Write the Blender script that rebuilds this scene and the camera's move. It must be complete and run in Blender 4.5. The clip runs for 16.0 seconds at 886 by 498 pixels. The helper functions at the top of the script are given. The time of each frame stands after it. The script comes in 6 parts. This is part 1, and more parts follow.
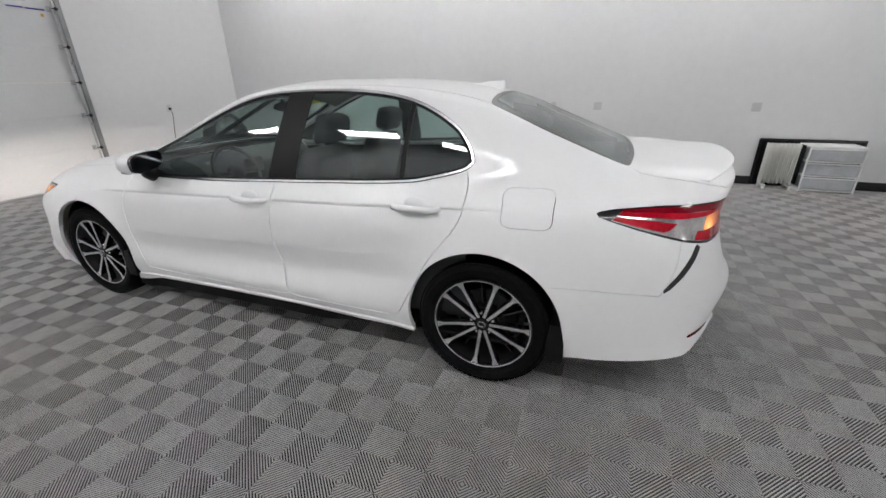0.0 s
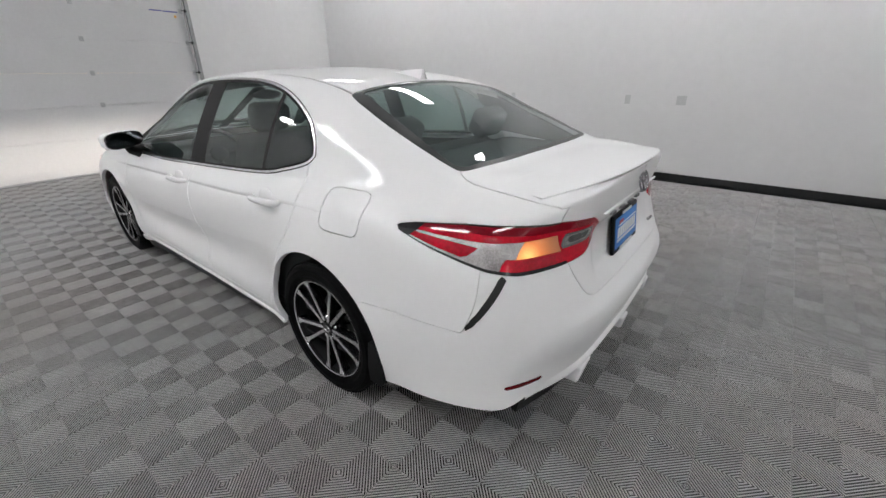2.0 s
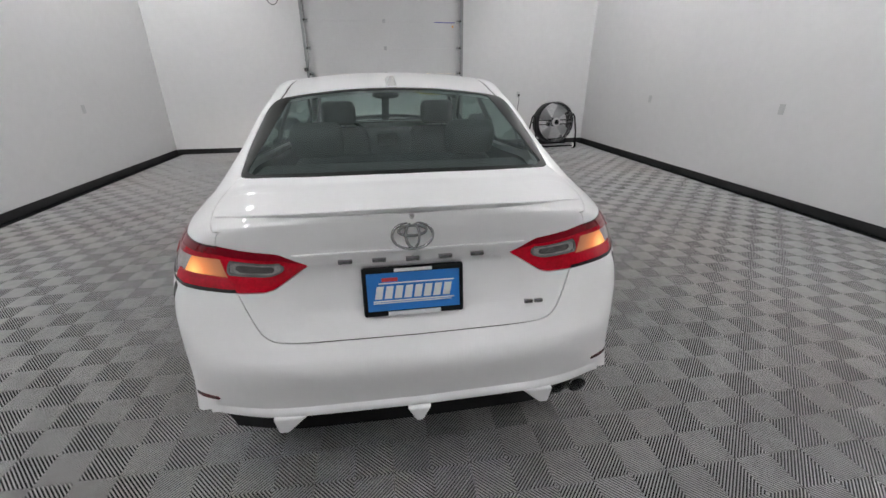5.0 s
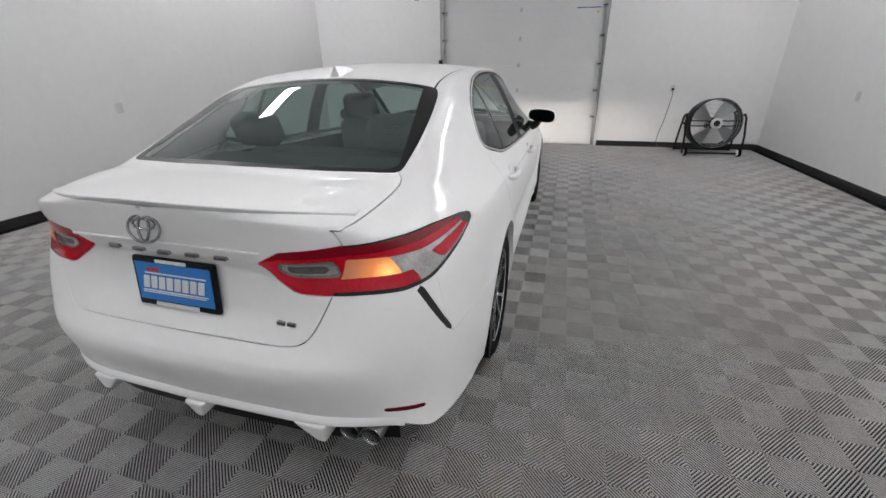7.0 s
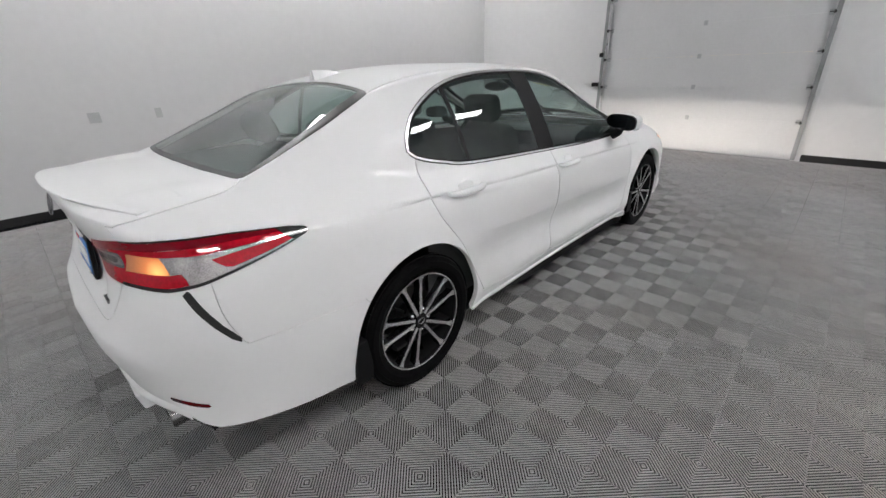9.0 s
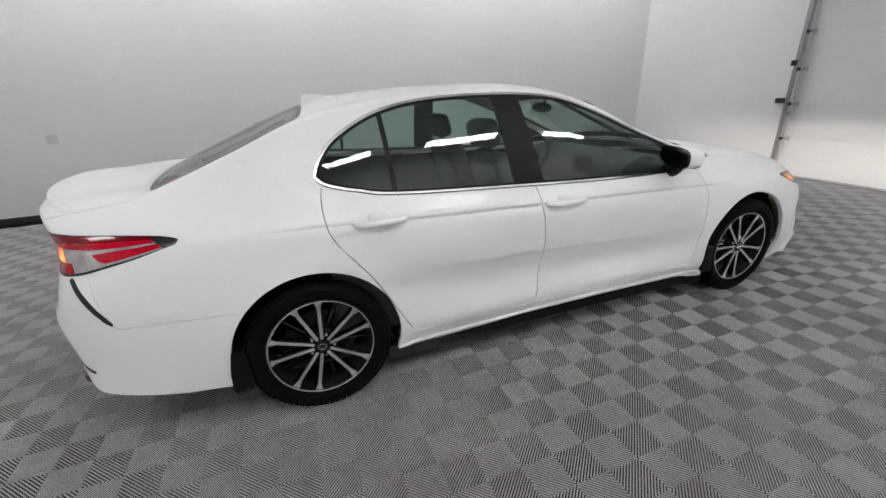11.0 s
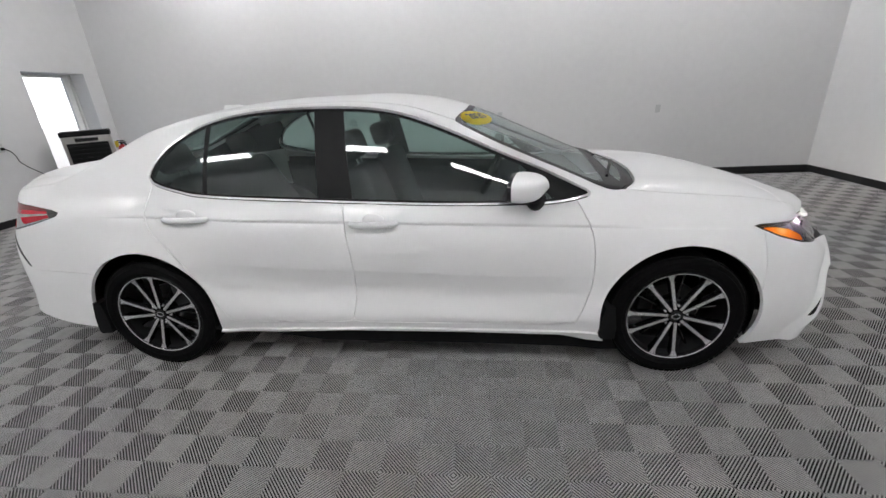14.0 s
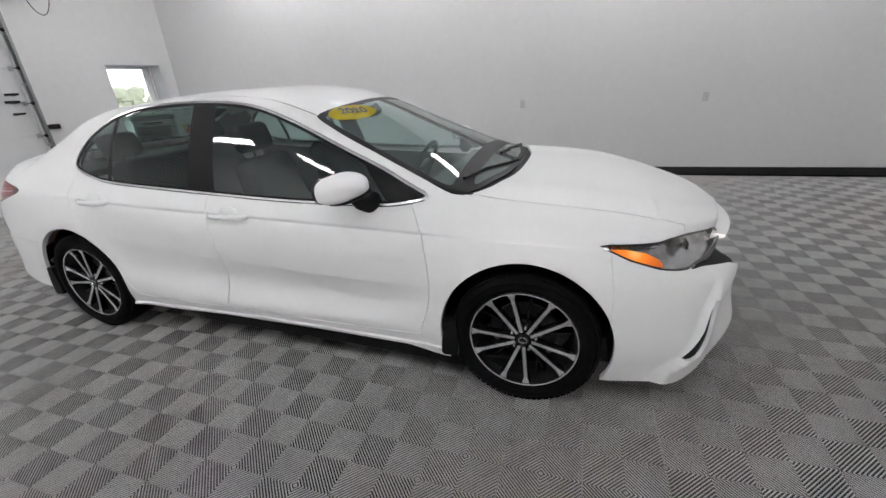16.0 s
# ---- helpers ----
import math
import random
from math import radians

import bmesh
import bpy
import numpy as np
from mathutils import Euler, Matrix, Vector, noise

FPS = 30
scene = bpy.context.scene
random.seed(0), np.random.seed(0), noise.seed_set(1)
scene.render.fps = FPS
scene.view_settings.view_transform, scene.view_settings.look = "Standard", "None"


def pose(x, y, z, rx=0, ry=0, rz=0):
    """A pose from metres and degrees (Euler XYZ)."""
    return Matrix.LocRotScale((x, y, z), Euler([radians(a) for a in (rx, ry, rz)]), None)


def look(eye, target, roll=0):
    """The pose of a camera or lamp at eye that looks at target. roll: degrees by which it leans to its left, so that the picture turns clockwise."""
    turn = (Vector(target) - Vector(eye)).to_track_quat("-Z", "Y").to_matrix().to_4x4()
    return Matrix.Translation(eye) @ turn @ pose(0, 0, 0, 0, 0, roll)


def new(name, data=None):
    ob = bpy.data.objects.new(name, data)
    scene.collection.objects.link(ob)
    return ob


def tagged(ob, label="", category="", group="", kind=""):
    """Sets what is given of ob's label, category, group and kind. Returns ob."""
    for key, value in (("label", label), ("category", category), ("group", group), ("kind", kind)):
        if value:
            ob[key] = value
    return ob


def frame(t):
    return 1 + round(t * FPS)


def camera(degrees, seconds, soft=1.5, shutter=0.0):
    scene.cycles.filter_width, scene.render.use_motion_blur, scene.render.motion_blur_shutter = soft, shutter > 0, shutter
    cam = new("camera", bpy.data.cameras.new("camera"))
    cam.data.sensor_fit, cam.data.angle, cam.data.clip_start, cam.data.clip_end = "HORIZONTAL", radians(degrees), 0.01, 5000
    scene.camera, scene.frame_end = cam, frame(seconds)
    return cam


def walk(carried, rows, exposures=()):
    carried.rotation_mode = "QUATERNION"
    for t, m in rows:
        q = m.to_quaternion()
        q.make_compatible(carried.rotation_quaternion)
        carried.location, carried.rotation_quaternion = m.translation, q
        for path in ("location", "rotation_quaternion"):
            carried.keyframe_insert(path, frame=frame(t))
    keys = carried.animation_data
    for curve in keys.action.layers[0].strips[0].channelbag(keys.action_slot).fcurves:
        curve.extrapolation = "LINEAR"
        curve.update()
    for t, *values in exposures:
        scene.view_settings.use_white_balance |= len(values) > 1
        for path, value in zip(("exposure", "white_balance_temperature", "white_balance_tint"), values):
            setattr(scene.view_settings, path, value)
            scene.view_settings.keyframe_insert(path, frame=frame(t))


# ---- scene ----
cam = camera(95.3, 16.0)
PATH = [
    (0, (-2.525, -1.841, 1.44), (-0.799, -1.184, 0.673), -0.8),
    (0.5, (-2.352, -2.107, 1.432), (-0.663, -1.352, 0.672), -0.7),
    (1, (-2.163, -2.345, 1.435), (-0.544, -1.452, 0.673), -0.9),
    (1.5, (-2.027, -2.655, 1.442), (-0.497, -1.628, 0.664), -0.9),
    (2, (-1.765, -2.83, 1.416), (-0.339, -1.676, 0.619), -0.8),
    (2.5, (-1.541, -3.066, 1.418), (-0.26, -1.757, 0.614), -1.1),
    (3, (-1.297, -3.247, 1.422), (-0.165, -1.81, 0.613), -0.9),
    (3.2, (-1.168, -3.268, 1.415), (-0.097, -1.785, 0.606), -0.7),
    (5.3, (0.105, -3.585, 1.436), (0.236, -1.745, 0.660), -0.6),
    (5.5, (0.224, -3.591, 1.436), (0.267, -1.745, 0.667), -0.7),
    (6, (0.499, -3.456, 1.428), (0.343, -1.62, 0.651), -0.8),
    (6.5, (0.866, -3.431, 1.43), (0.507, -1.634, 0.628), -1.0),
    (7, (1.132, -3.259, 1.41), (0.616, -1.503, 0.603), -0.9),
    (7.5, (1.387, -3.095, 1.416), (0.667, -1.425, 0.584), -1.1),
    (8, (1.667, -2.954, 1.432), (0.766, -1.376, 0.597), -1.4),
    (8.5, (1.83, -2.698, 1.425), (0.759, -1.229, 0.59), -1.5),
    (9, (2.088, -2.492, 1.418), (0.814, -1.18, 0.608), -2.0),
    (9.2, (2.172, -2.396, 1.424), (0.838, -1.146, 0.622), -2.1),
    (11.3, (2.677, -1.236, 1.436), (0.902, -0.677, 0.704), -2.4),
    (11.5, (2.741, -1.106, 1.434), (0.949, -0.602, 0.702), -2.3),
    (12, (2.793, -0.799, 1.442), (0.966, -0.438, 0.713), -2.3),
    (12.5, (2.766, -0.488, 1.448), (0.91, -0.285, 0.73), -2.5),
    (13, (2.844, -0.15, 1.465), (0.98, -0.098, 0.742), -2.7),
    (13.5, (2.764, 0.146, 1.451), (0.901, 0.077, 0.729), -2.7),
    (14, (2.754, 0.463, 1.446), (0.901, 0.252, 0.724), -3.1),
    (14.5, (2.73, 0.755, 1.455), (0.895, 0.437, 0.725), -3.3),
    (15, (2.593, 1.022, 1.449), (0.786, 0.6, 0.703), -3.6),
    (15.5, (2.564, 1.345, 1.438), (0.796, 0.803, 0.675), -3.9),
    (16, (2.421, 1.601, 1.428), (0.677, 0.988, 0.665), -3.6),
]
walk(cam, [(t, look(eye, target, roll)) for t, eye, target, roll in PATH])

# ---- world and exposure ----
scene.view_settings.exposure = 0.0
world = bpy.data.worlds.new("world")
scene.world = world
world.use_nodes = True
_sky = world.node_tree.nodes.new("ShaderNodeTexSky")
_sky.sky_type, _sky.sun_disc = "NISHITA", False
_sky.sun_elevation, _sky.sun_rotation = radians(46), radians(23)
_bg = world.node_tree.nodes["Background"]
_bg.inputs["Strength"].default_value = 0.15
world.node_tree.links.new(_sky.outputs[0], _bg.inputs["Color"])

sun = bpy.data.lights.new("sun", "SUN")
sun.energy, sun.angle, sun.color = 5.0, radians(0.5), (1.0, 0.95, 0.88)
sun_ob = new("sun", sun)
sun_ob.matrix_basis = look((6, 14, 16), (0, 0, 0))

# ---- materials ----


def material(name, color, rough=0.5, metal=0.0, coat=0.0, bump=0.0, scale=40.0, vary=0.0, vary_scale=2.0, emit=None, strength=0.0, spec=0.5):
    """A Principled material whose colour wanders at a large and a small scale, with fine relief."""
    m = bpy.data.materials.new(name)
    m.use_nodes = True
    nt = m.node_tree
    b = nt.nodes["Principled BSDF"]
    b.inputs["Base Color"].default_value = (*color, 1)
    b.inputs["Roughness"].default_value, b.inputs["Metallic"].default_value = rough, metal
    b.inputs["Coat Weight"].default_value, b.inputs["Coat Roughness"].default_value = coat, 0.03
    b.inputs["Specular IOR Level"].default_value = spec
    if emit:
        b.inputs["Emission Color"].default_value, b.inputs["Emission Strength"].default_value = (*emit, 1), strength
    where = nt.nodes.new("ShaderNodeNewGeometry")
    if vary:
        sums = []
        for k, s in enumerate((vary_scale, vary_scale * 14)):
            n = nt.nodes.new("ShaderNodeTexNoise")
            n.inputs["Scale"].default_value, n.inputs["Detail"].default_value = s, 5
            nt.links.new(where.outputs["Position"], n.inputs["Vector"])
            sums.append(n)
        add = nt.nodes.new("ShaderNodeMath")
        nt.links.new(sums[0].outputs["Fac"], add.inputs[0]), nt.links.new(sums[1].outputs["Fac"], add.inputs[1])
        ramp = nt.nodes.new("ShaderNodeMapRange")
        ramp.inputs["From Min"].default_value, ramp.inputs["From Max"].default_value = 0.7, 1.3
        ramp.inputs["To Min"].default_value, ramp.inputs["To Max"].default_value = 1 - vary, 1 + vary
        nt.links.new(add.outputs[0], ramp.inputs["Value"])
        mul = nt.nodes.new("ShaderNodeVectorMath")
        mul.operation = "SCALE"
        mul.inputs[0].default_value = color
        nt.links.new(ramp.outputs[0], mul.inputs["Scale"])
        nt.links.new(mul.outputs[0], b.inputs["Base Color"])
    if bump:
        n = nt.nodes.new("ShaderNodeTexNoise")
        n.inputs["Scale"].default_value, n.inputs["Detail"].default_value = scale, 6
        nt.links.new(where.outputs["Position"], n.inputs["Vector"])
        bp = nt.nodes.new("ShaderNodeBump")
        bp.inputs["Strength"].default_value, bp.inputs["Distance"].default_value = bump, 0.004
        nt.links.new(n.outputs["Fac"], bp.inputs["Height"])
        nt.links.new(bp.outputs["Normal"], b.inputs["Normal"])
    return m


def glass_material(name, tint, rough=0.0, gloss=1.0, veil=0.0):
    """A thin pane: tinted see-through with a mirror gloss that grows at grazing angles."""
    m = bpy.data.materials.new(name)
    m.use_nodes = True
    nt = m.node_tree
    nt.nodes.remove(nt.nodes["Principled BSDF"])
    out = nt.nodes["Material Output"]
    clear, shine, mix = (nt.nodes.new("ShaderNodeBsdf" + k) for k in ("Transparent", "Glossy", "Transparent"))
    nt.nodes.remove(mix)
    mix = nt.nodes.new("ShaderNodeMixShader")
    # Schlick's gloss, alike from both sides of the thin pane
    fres, edge, power = nt.nodes.new("ShaderNodeMath"), nt.nodes.new("ShaderNodeLayerWeight"), nt.nodes.new("ShaderNodeMath")
    head_on = (0.5 * gloss / (2.0 + 0.5 * gloss)) ** 2
    power.operation, fres.operation = "POWER", "MULTIPLY_ADD"
    edge.inputs["Blend"].default_value = 0.5
    power.inputs[1].default_value = 5.0
    fres.inputs[1].default_value, fres.inputs[2].default_value = 1.0 - head_on, head_on
    nt.links.new(edge.outputs["Facing"], power.inputs[0]), nt.links.new(power.outputs[0], fres.inputs[0])
    clear.inputs["Color"].default_value = (*tint, 1)
    shine.inputs["Roughness"].default_value = rough
    nt.links.new(fres.outputs[0], mix.inputs[0])
    nt.links.new(clear.outputs[0], mix.inputs[1]), nt.links.new(shine.outputs[0], mix.inputs[2])
    # pale diffuse veil stands in for room light reflected off the pane
    veil_mix, veil_diffuse = nt.nodes.new("ShaderNodeMixShader"), nt.nodes.new("ShaderNodeBsdfDiffuse")
    veil_mix.inputs[0].default_value, veil_diffuse.inputs["Color"].default_value = veil, (0.58, 0.72, 0.70, 1)
    nt.links.new(mix.outputs[0], veil_mix.inputs[1]), nt.links.new(veil_diffuse.outputs[0], veil_mix.inputs[2])
    nt.links.new(veil_mix.outputs[0], out.inputs["Surface"])
    return m


WALL = material("wall_paint", (0.69, 0.687, 0.69), 0.55, bump=0.12, scale=160, vary=0.025, vary_scale=0.7)
CEIL = material("ceiling_paint", (0.72, 0.72, 0.73), 0.7, bump=0.1, scale=120, vary=0.03)
BASE = material("black_rubber_base", (0.012, 0.012, 0.013), 0.45, bump=0.1, scale=60, vary=0.2)
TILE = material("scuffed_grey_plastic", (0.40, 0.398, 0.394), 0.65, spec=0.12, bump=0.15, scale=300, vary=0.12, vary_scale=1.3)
# tile plastic darkened, painting in the shade low between the ribs
TILESHADE = material("grey_plastic_gap_shade", (0.095, 0.0946, 0.094), 0.6, spec=0.1, vary=0.15, vary_scale=3)
# slab coloured near black to put deep shade into the tile gaps
SLAB = material("slab_gap_shade", (0.008, 0.008, 0.008), 0.9, spec=0.1, bump=0.3, scale=40, vary=0.2)
PAINT = material("white_car_paint", (0.86, 0.86, 0.862), 0.55, coat=0.34, spec=0.06, vary=0.008, vary_scale=3)
GAP = material("black_seam", (0.02, 0.02, 0.02), 0.7)
BLACK = material("black_plastic", (0.007, 0.007, 0.0075), 0.5, spec=0.18, bump=0.1, scale=250, vary=0.15)
GLOSSBLACK = material("gloss_black", (0.008, 0.008, 0.009), 0.1, coat=0.25, vary=0.05)
RUBBER = material("tyre_rubber", (0.006, 0.006, 0.0062), 0.65, spec=0.05, bump=0.2, scale=180, vary=0.25, vary_scale=6)
DARKCHROME = material("dark_chrome", (0.33, 0.33, 0.34), 0.2, 1.0, vary=0.1, vary_scale=40)
FRIT = material("printed_glass_border", (0.016, 0.018, 0.017), 0.3, spec=0.25, vary=0.1, vary_scale=8)
CHROME = material("chrome", (0.90, 0.90, 0.91), 0.24, 1.0, vary=0.03)
ALLOY = material("machined_alloy", (0.80, 0.80, 0.81), 0.26, 0.85, bump=0.05, scale=300, vary=0.05)
GLASS = glass_material("tinted_window_glass", (0.58, 0.70, 0.67), 0.0, 1.5, 0.018)
REARGLASS = glass_material("rear_window_glass", (0.50, 0.60, 0.58), 0.0, 1.35, 0.06)
SHIELD = glass_material("windscreen_glass", (0.74, 0.83, 0.81), 0.0, 1.4, 0.10)
LENS = glass_material("clear_lens", (0.9, 0.9, 0.9), 0.02, 1.1)
REDLENS = material("red_lens", (0.34, 0.0012, 0.012), 0.12, coat=0.8, spec=0.10, emit=(0.80, 0.0, 0.010), strength=0.08, vary=0.4, vary_scale=7)
REDDEEP = material("deep_red_lens", (0.085, 0.0004, 0.005), 0.10, coat=0.45, spec=0.15, emit=(0.6, 0.0, 0.015), strength=0.10, vary=0.3, vary_scale=8)
SMOKE = material("smoked_reflector", (0.16, 0.15, 0.15), 0.2, 0.8, bump=0.6, scale=70, vary=0.5, vary_scale=24)
REDDARK = material("dark_red_reflector", (0.12, 0.004, 0.006), 0.2, coat=0.3, vary=0.2, vary_scale=30)
TIPSTEEL = material("dark_tip_chrome", (0.28, 0.28, 0.28), 0.25, 1.0, vary=0.3, vary_scale=30)
SILVER = material("lamp_reflector", (0.58, 0.55, 0.55), 0.14, 0.9, coat=0.6, bump=0.15, scale=45, vary=0.4, vary_scale=16)
BOWL = material("headlight_bowl", (0.58, 0.57, 0.58), 0.14, 0.9, bump=0.5, scale=38, vary=0.55, vary_scale=16)
SEAT = material("charcoal_seat_cloth", (0.024, 0.026, 0.027), 0.85, bump=0.3, scale=350, vary=0.2, vary_scale=8)
TRIM = material("dark_interior_trim", (0.022, 0.024, 0.025), 0.6, bump=0.15, scale=200, vary=0.15)
LINER = material("grey_headliner", (0.30, 0.30, 0.29), 0.9, bump=0.1, scale=200, vary=0.05)
GREYPL = material("light_grey_plastic", (0.52, 0.53, 0.53), 0.4, bump=0.05, vary=0.05)
WHITEPL = material("white_plastic", (0.78, 0.78, 0.77), 0.4, bump=0.03, vary=0.03)
STEEL = material("galvanised_steel", (0.48, 0.49, 0.50), 0.38, 0.9, bump=0.15, scale=30, vary=0.15, vary_scale=5)
DOORPAINT = material("door_panel_white", (0.64, 0.64, 0.645), 0.45, bump=0.1, scale=90, vary=0.03)


def dusty(m, warm):
    """Lets a material drift towards a dustier, warmer shade in broad soft patches."""
    nt = m.node_tree
    b = nt.nodes["Principled BSDF"]
    was = b.inputs["Base Color"].links[0].from_socket
    where = nt.nodes.new("ShaderNodeNewGeometry")
    n = nt.nodes.new("ShaderNodeTexNoise")
    n.inputs["Scale"].default_value, n.inputs["Detail"].default_value = 0.55, 3
    nt.links.new(where.outputs["Position"], n.inputs["Vector"])
    ramp = nt.nodes.new("ShaderNodeMapRange")
    ramp.inputs["From Min"].default_value, ramp.inputs["From Max"].default_value = 0.42, 0.68
    nt.links.new(n.outputs["Fac"], ramp.inputs["Value"])
    mix = nt.nodes.new("ShaderNodeMix")
    mix.data_type, mix.blend_type = "RGBA", "MULTIPLY"
    nt.links.new(ramp.outputs[0], mix.inputs[0]), nt.links.new(was, mix.inputs[6])
    mix.inputs[7].default_value = (*warm, 1)
    nt.links.new(mix.outputs[2], b.inputs["Base Color"])


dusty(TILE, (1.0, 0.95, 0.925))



def bulb_material(name, base, at, reach, hot, mid_a, mid_b, cold, power=1.0):
    """A lens with a bulb burning behind it on either side of the car: brightest at the bulb, fading away from it."""
    m = material(name, base, 0.15, coat=0.4, spec=0.3, bump=0.5, scale=110)
    nt = m.node_tree
    b, where = nt.nodes["Principled BSDF"], nt.nodes.new("ShaderNodeNewGeometry")
    far = nt.nodes.new("ShaderNodeVectorMath")
    far.operation = "DISTANCE"
    absx = nt.nodes.new("ShaderNodeVectorMath")
    absx.operation = "ABSOLUTE"
    nt.links.new(where.outputs["Position"], absx.inputs[0])
    nt.links.new(absx.outputs[0], far.inputs[0])
    far.inputs[1].default_value = at
    ramp = nt.nodes.new("ShaderNodeValToRGB")
    e = ramp.color_ramp.elements
    e[0].position, e[0].color = 0.0, (*hot, 1)
    e[1].position, e[1].color = 1.0, (*cold, 1)
    mid = e.new(0.35)
    mid.color = (*mid_a, 1)
    mid = e.new(0.7)
    mid.color = (*mid_b, 1)
    div = nt.nodes.new("ShaderNodeMath")
    div.operation = "DIVIDE"
    div.inputs[1].default_value = reach
    nt.links.new(far.outputs["Value"], div.inputs[0]), nt.links.new(div.outputs[0], ramp.inputs["Fac"])
    nt.links.new(ramp.outputs["Color"], b.inputs["Emission Color"])
    b.inputs["Emission Strength"].default_value = power
    return m


# ---- mesh helpers ----


def link(name, mesh, mat, parent=None, label="", **tags):
    mesh.materials.append(mat)
    ob = new(name, mesh)
    if parent:
        ob.parent = parent
    return tagged(ob, label, **tags)


def mesh_of(bm, name="mesh", smooth=None):
    """A mesh from a bmesh; smooth: degrees under which edges are shaded smooth."""
    me = bpy.data.meshes.new(name)
    if smooth is not None:
        bm.normal_update()
        for e in bm.edges:
            e.smooth = e.is_boundary or (len(e.link_faces) == 2 and e.calc_face_angle(0) < radians(smooth))
        for fc in bm.faces:
            fc.smooth = True
    bm.to_mesh(me)
    bm.free()
    return me


def part(name, bm, mat, parent=None, label="", smooth=None, **tags):
    return link(name, mesh_of(bm, name, smooth), mat, parent, label, **tags)


def thing(name, m, label, category, group="", kind=""):
    ob = new(name)
    ob.empty_display_size = 0.1
    ob.matrix_basis = m
    return tagged(ob, label, category, group, kind)


def add_box(bm, lo, hi, bevel=0.0, m=None, segments=2):
    lo, hi = Vector(lo), Vector(hi)
    made = bmesh.ops.create_cube(bm, size=1.0)["verts"]
    for v in made:
        v.co = Vector(((lo.x + hi.x) / 2 + v.co.x * (hi.x - lo.x), (lo.y + hi.y) / 2 + v.co.y * (hi.y - lo.y), (lo.z + hi.z) / 2 + v.co.z * (hi.z - lo.z)))
    if bevel:
        edges = {e for v in made for e in v.link_edges}
        got = bmesh.ops.bevel(bm, geom=list(edges), offset=bevel, segments=segments, profile=0.5, affect="EDGES")
        made = list({v for fc in got["faces"] for v in fc.verts} | {v for v in made if v.is_valid})
    if m is not None:
        bmesh.ops.transform(bm, matrix=m, verts=[v for v in made if v.is_valid])
    return made


def box(lo, hi, bevel=0.0, m=None, segments=2):
    bm = bmesh.new()
    add_box(bm, lo, hi, bevel, m, segments)
    return bm


def add_tube(bm, pts, r, sides=8, closed=False, radii=None):
    """A round bar along points."""
    pts = [Vector(p) for p in pts]
    n, rings, last = len(pts), [], None
    for k, p in enumerate(pts):
        a = pts[(k - 1) % n] if closed or k else p
        b = pts[(k + 1) % n] if closed or k < n - 1 else p
        d = (b - a).normalized()
        if last is None:
            last = d.orthogonal().normalized()
        last = (last - d * last.dot(d)).normalized()
        side = d.cross(last)
        rr = radii[k] if radii else r
        rings.append([bm.verts.new(p + rr * (math.cos(2 * math.pi * j / sides) * last + math.sin(2 * math.pi * j / sides) * side)) for j in range(sides)])
    for k in range(n if closed else n - 1):
        for j in range(sides):
            bm.faces.new((rings[k][j], rings[k][(j + 1) % sides], rings[(k + 1) % n][(j + 1) % sides], rings[(k + 1) % n][j]))
    if not closed:
        bm.faces.new(rings[0][::-1]), bm.faces.new(rings[-1])
    return bm


def add_turned(bm, profile, steps=48, axis="x", m=None, closed=False):
    """A turned body: profile rows of (along the axis, radius)."""
    rings = []
    for a, r in profile:
        ring = []
        for j in range(steps):
            c, s = math.cos(2 * math.pi * j / steps) * r, math.sin(2 * math.pi * j / steps) * r
            p = Vector({"x": (a, c, s), "y": (s, a, c), "z": (c, s, a)}[axis])
            ring.append(bm.verts.new(m @ p if m is not None else p))
        rings.append(ring)
    pairs = list(zip(rings, rings[1:])) + ([(rings[-1], rings[0])] if closed else [])
    for a, b in pairs:
        for j in range(steps):
            bm.faces.new((a[j], a[(j + 1) % steps], b[(j + 1) % steps], b[j]))
    if not closed:
        bm.faces.new(rings[0][::-1]), bm.faces.new(rings[-1])
    return bm


def add_prism(bm, outline, lo, hi, axis="x", m=None):
    """A flat outline of 2D points pushed through from lo to hi along an axis."""
    def place(p, a):
        v = Vector({"x": (a, p[0], p[1]), "y": (p[0], a, p[1]), "z": (p[0], p[1], a)}[axis])
        return m @ v if m is not None else v
    a, b = [bm.verts.new(place(p, lo)) for p in outline], [bm.verts.new(place(p, hi)) for p in outline]
    for k in range(len(a)):
        j = (k + 1) % len(a)
        bm.faces.new((a[k], a[j], b[j], b[k]))
    bm.faces.new(a[::-1]), bm.faces.new(b)
    bmesh.ops.recalc_face_normals(bm, faces=bm.faces[:])
    return bm


# ---- the room ----
EAST, WEST, NORTH, SOUTH, HIGH = 4.55, -4.185, 5.53, -6.10, 4.3
T = 0.16  # wall thickness
DEEP = 0.34  # the south wall is thicker


def structure(name, bm, mat, label, smooth=None):
    return part(name, bm, mat, None, label, smooth, kind="structure")


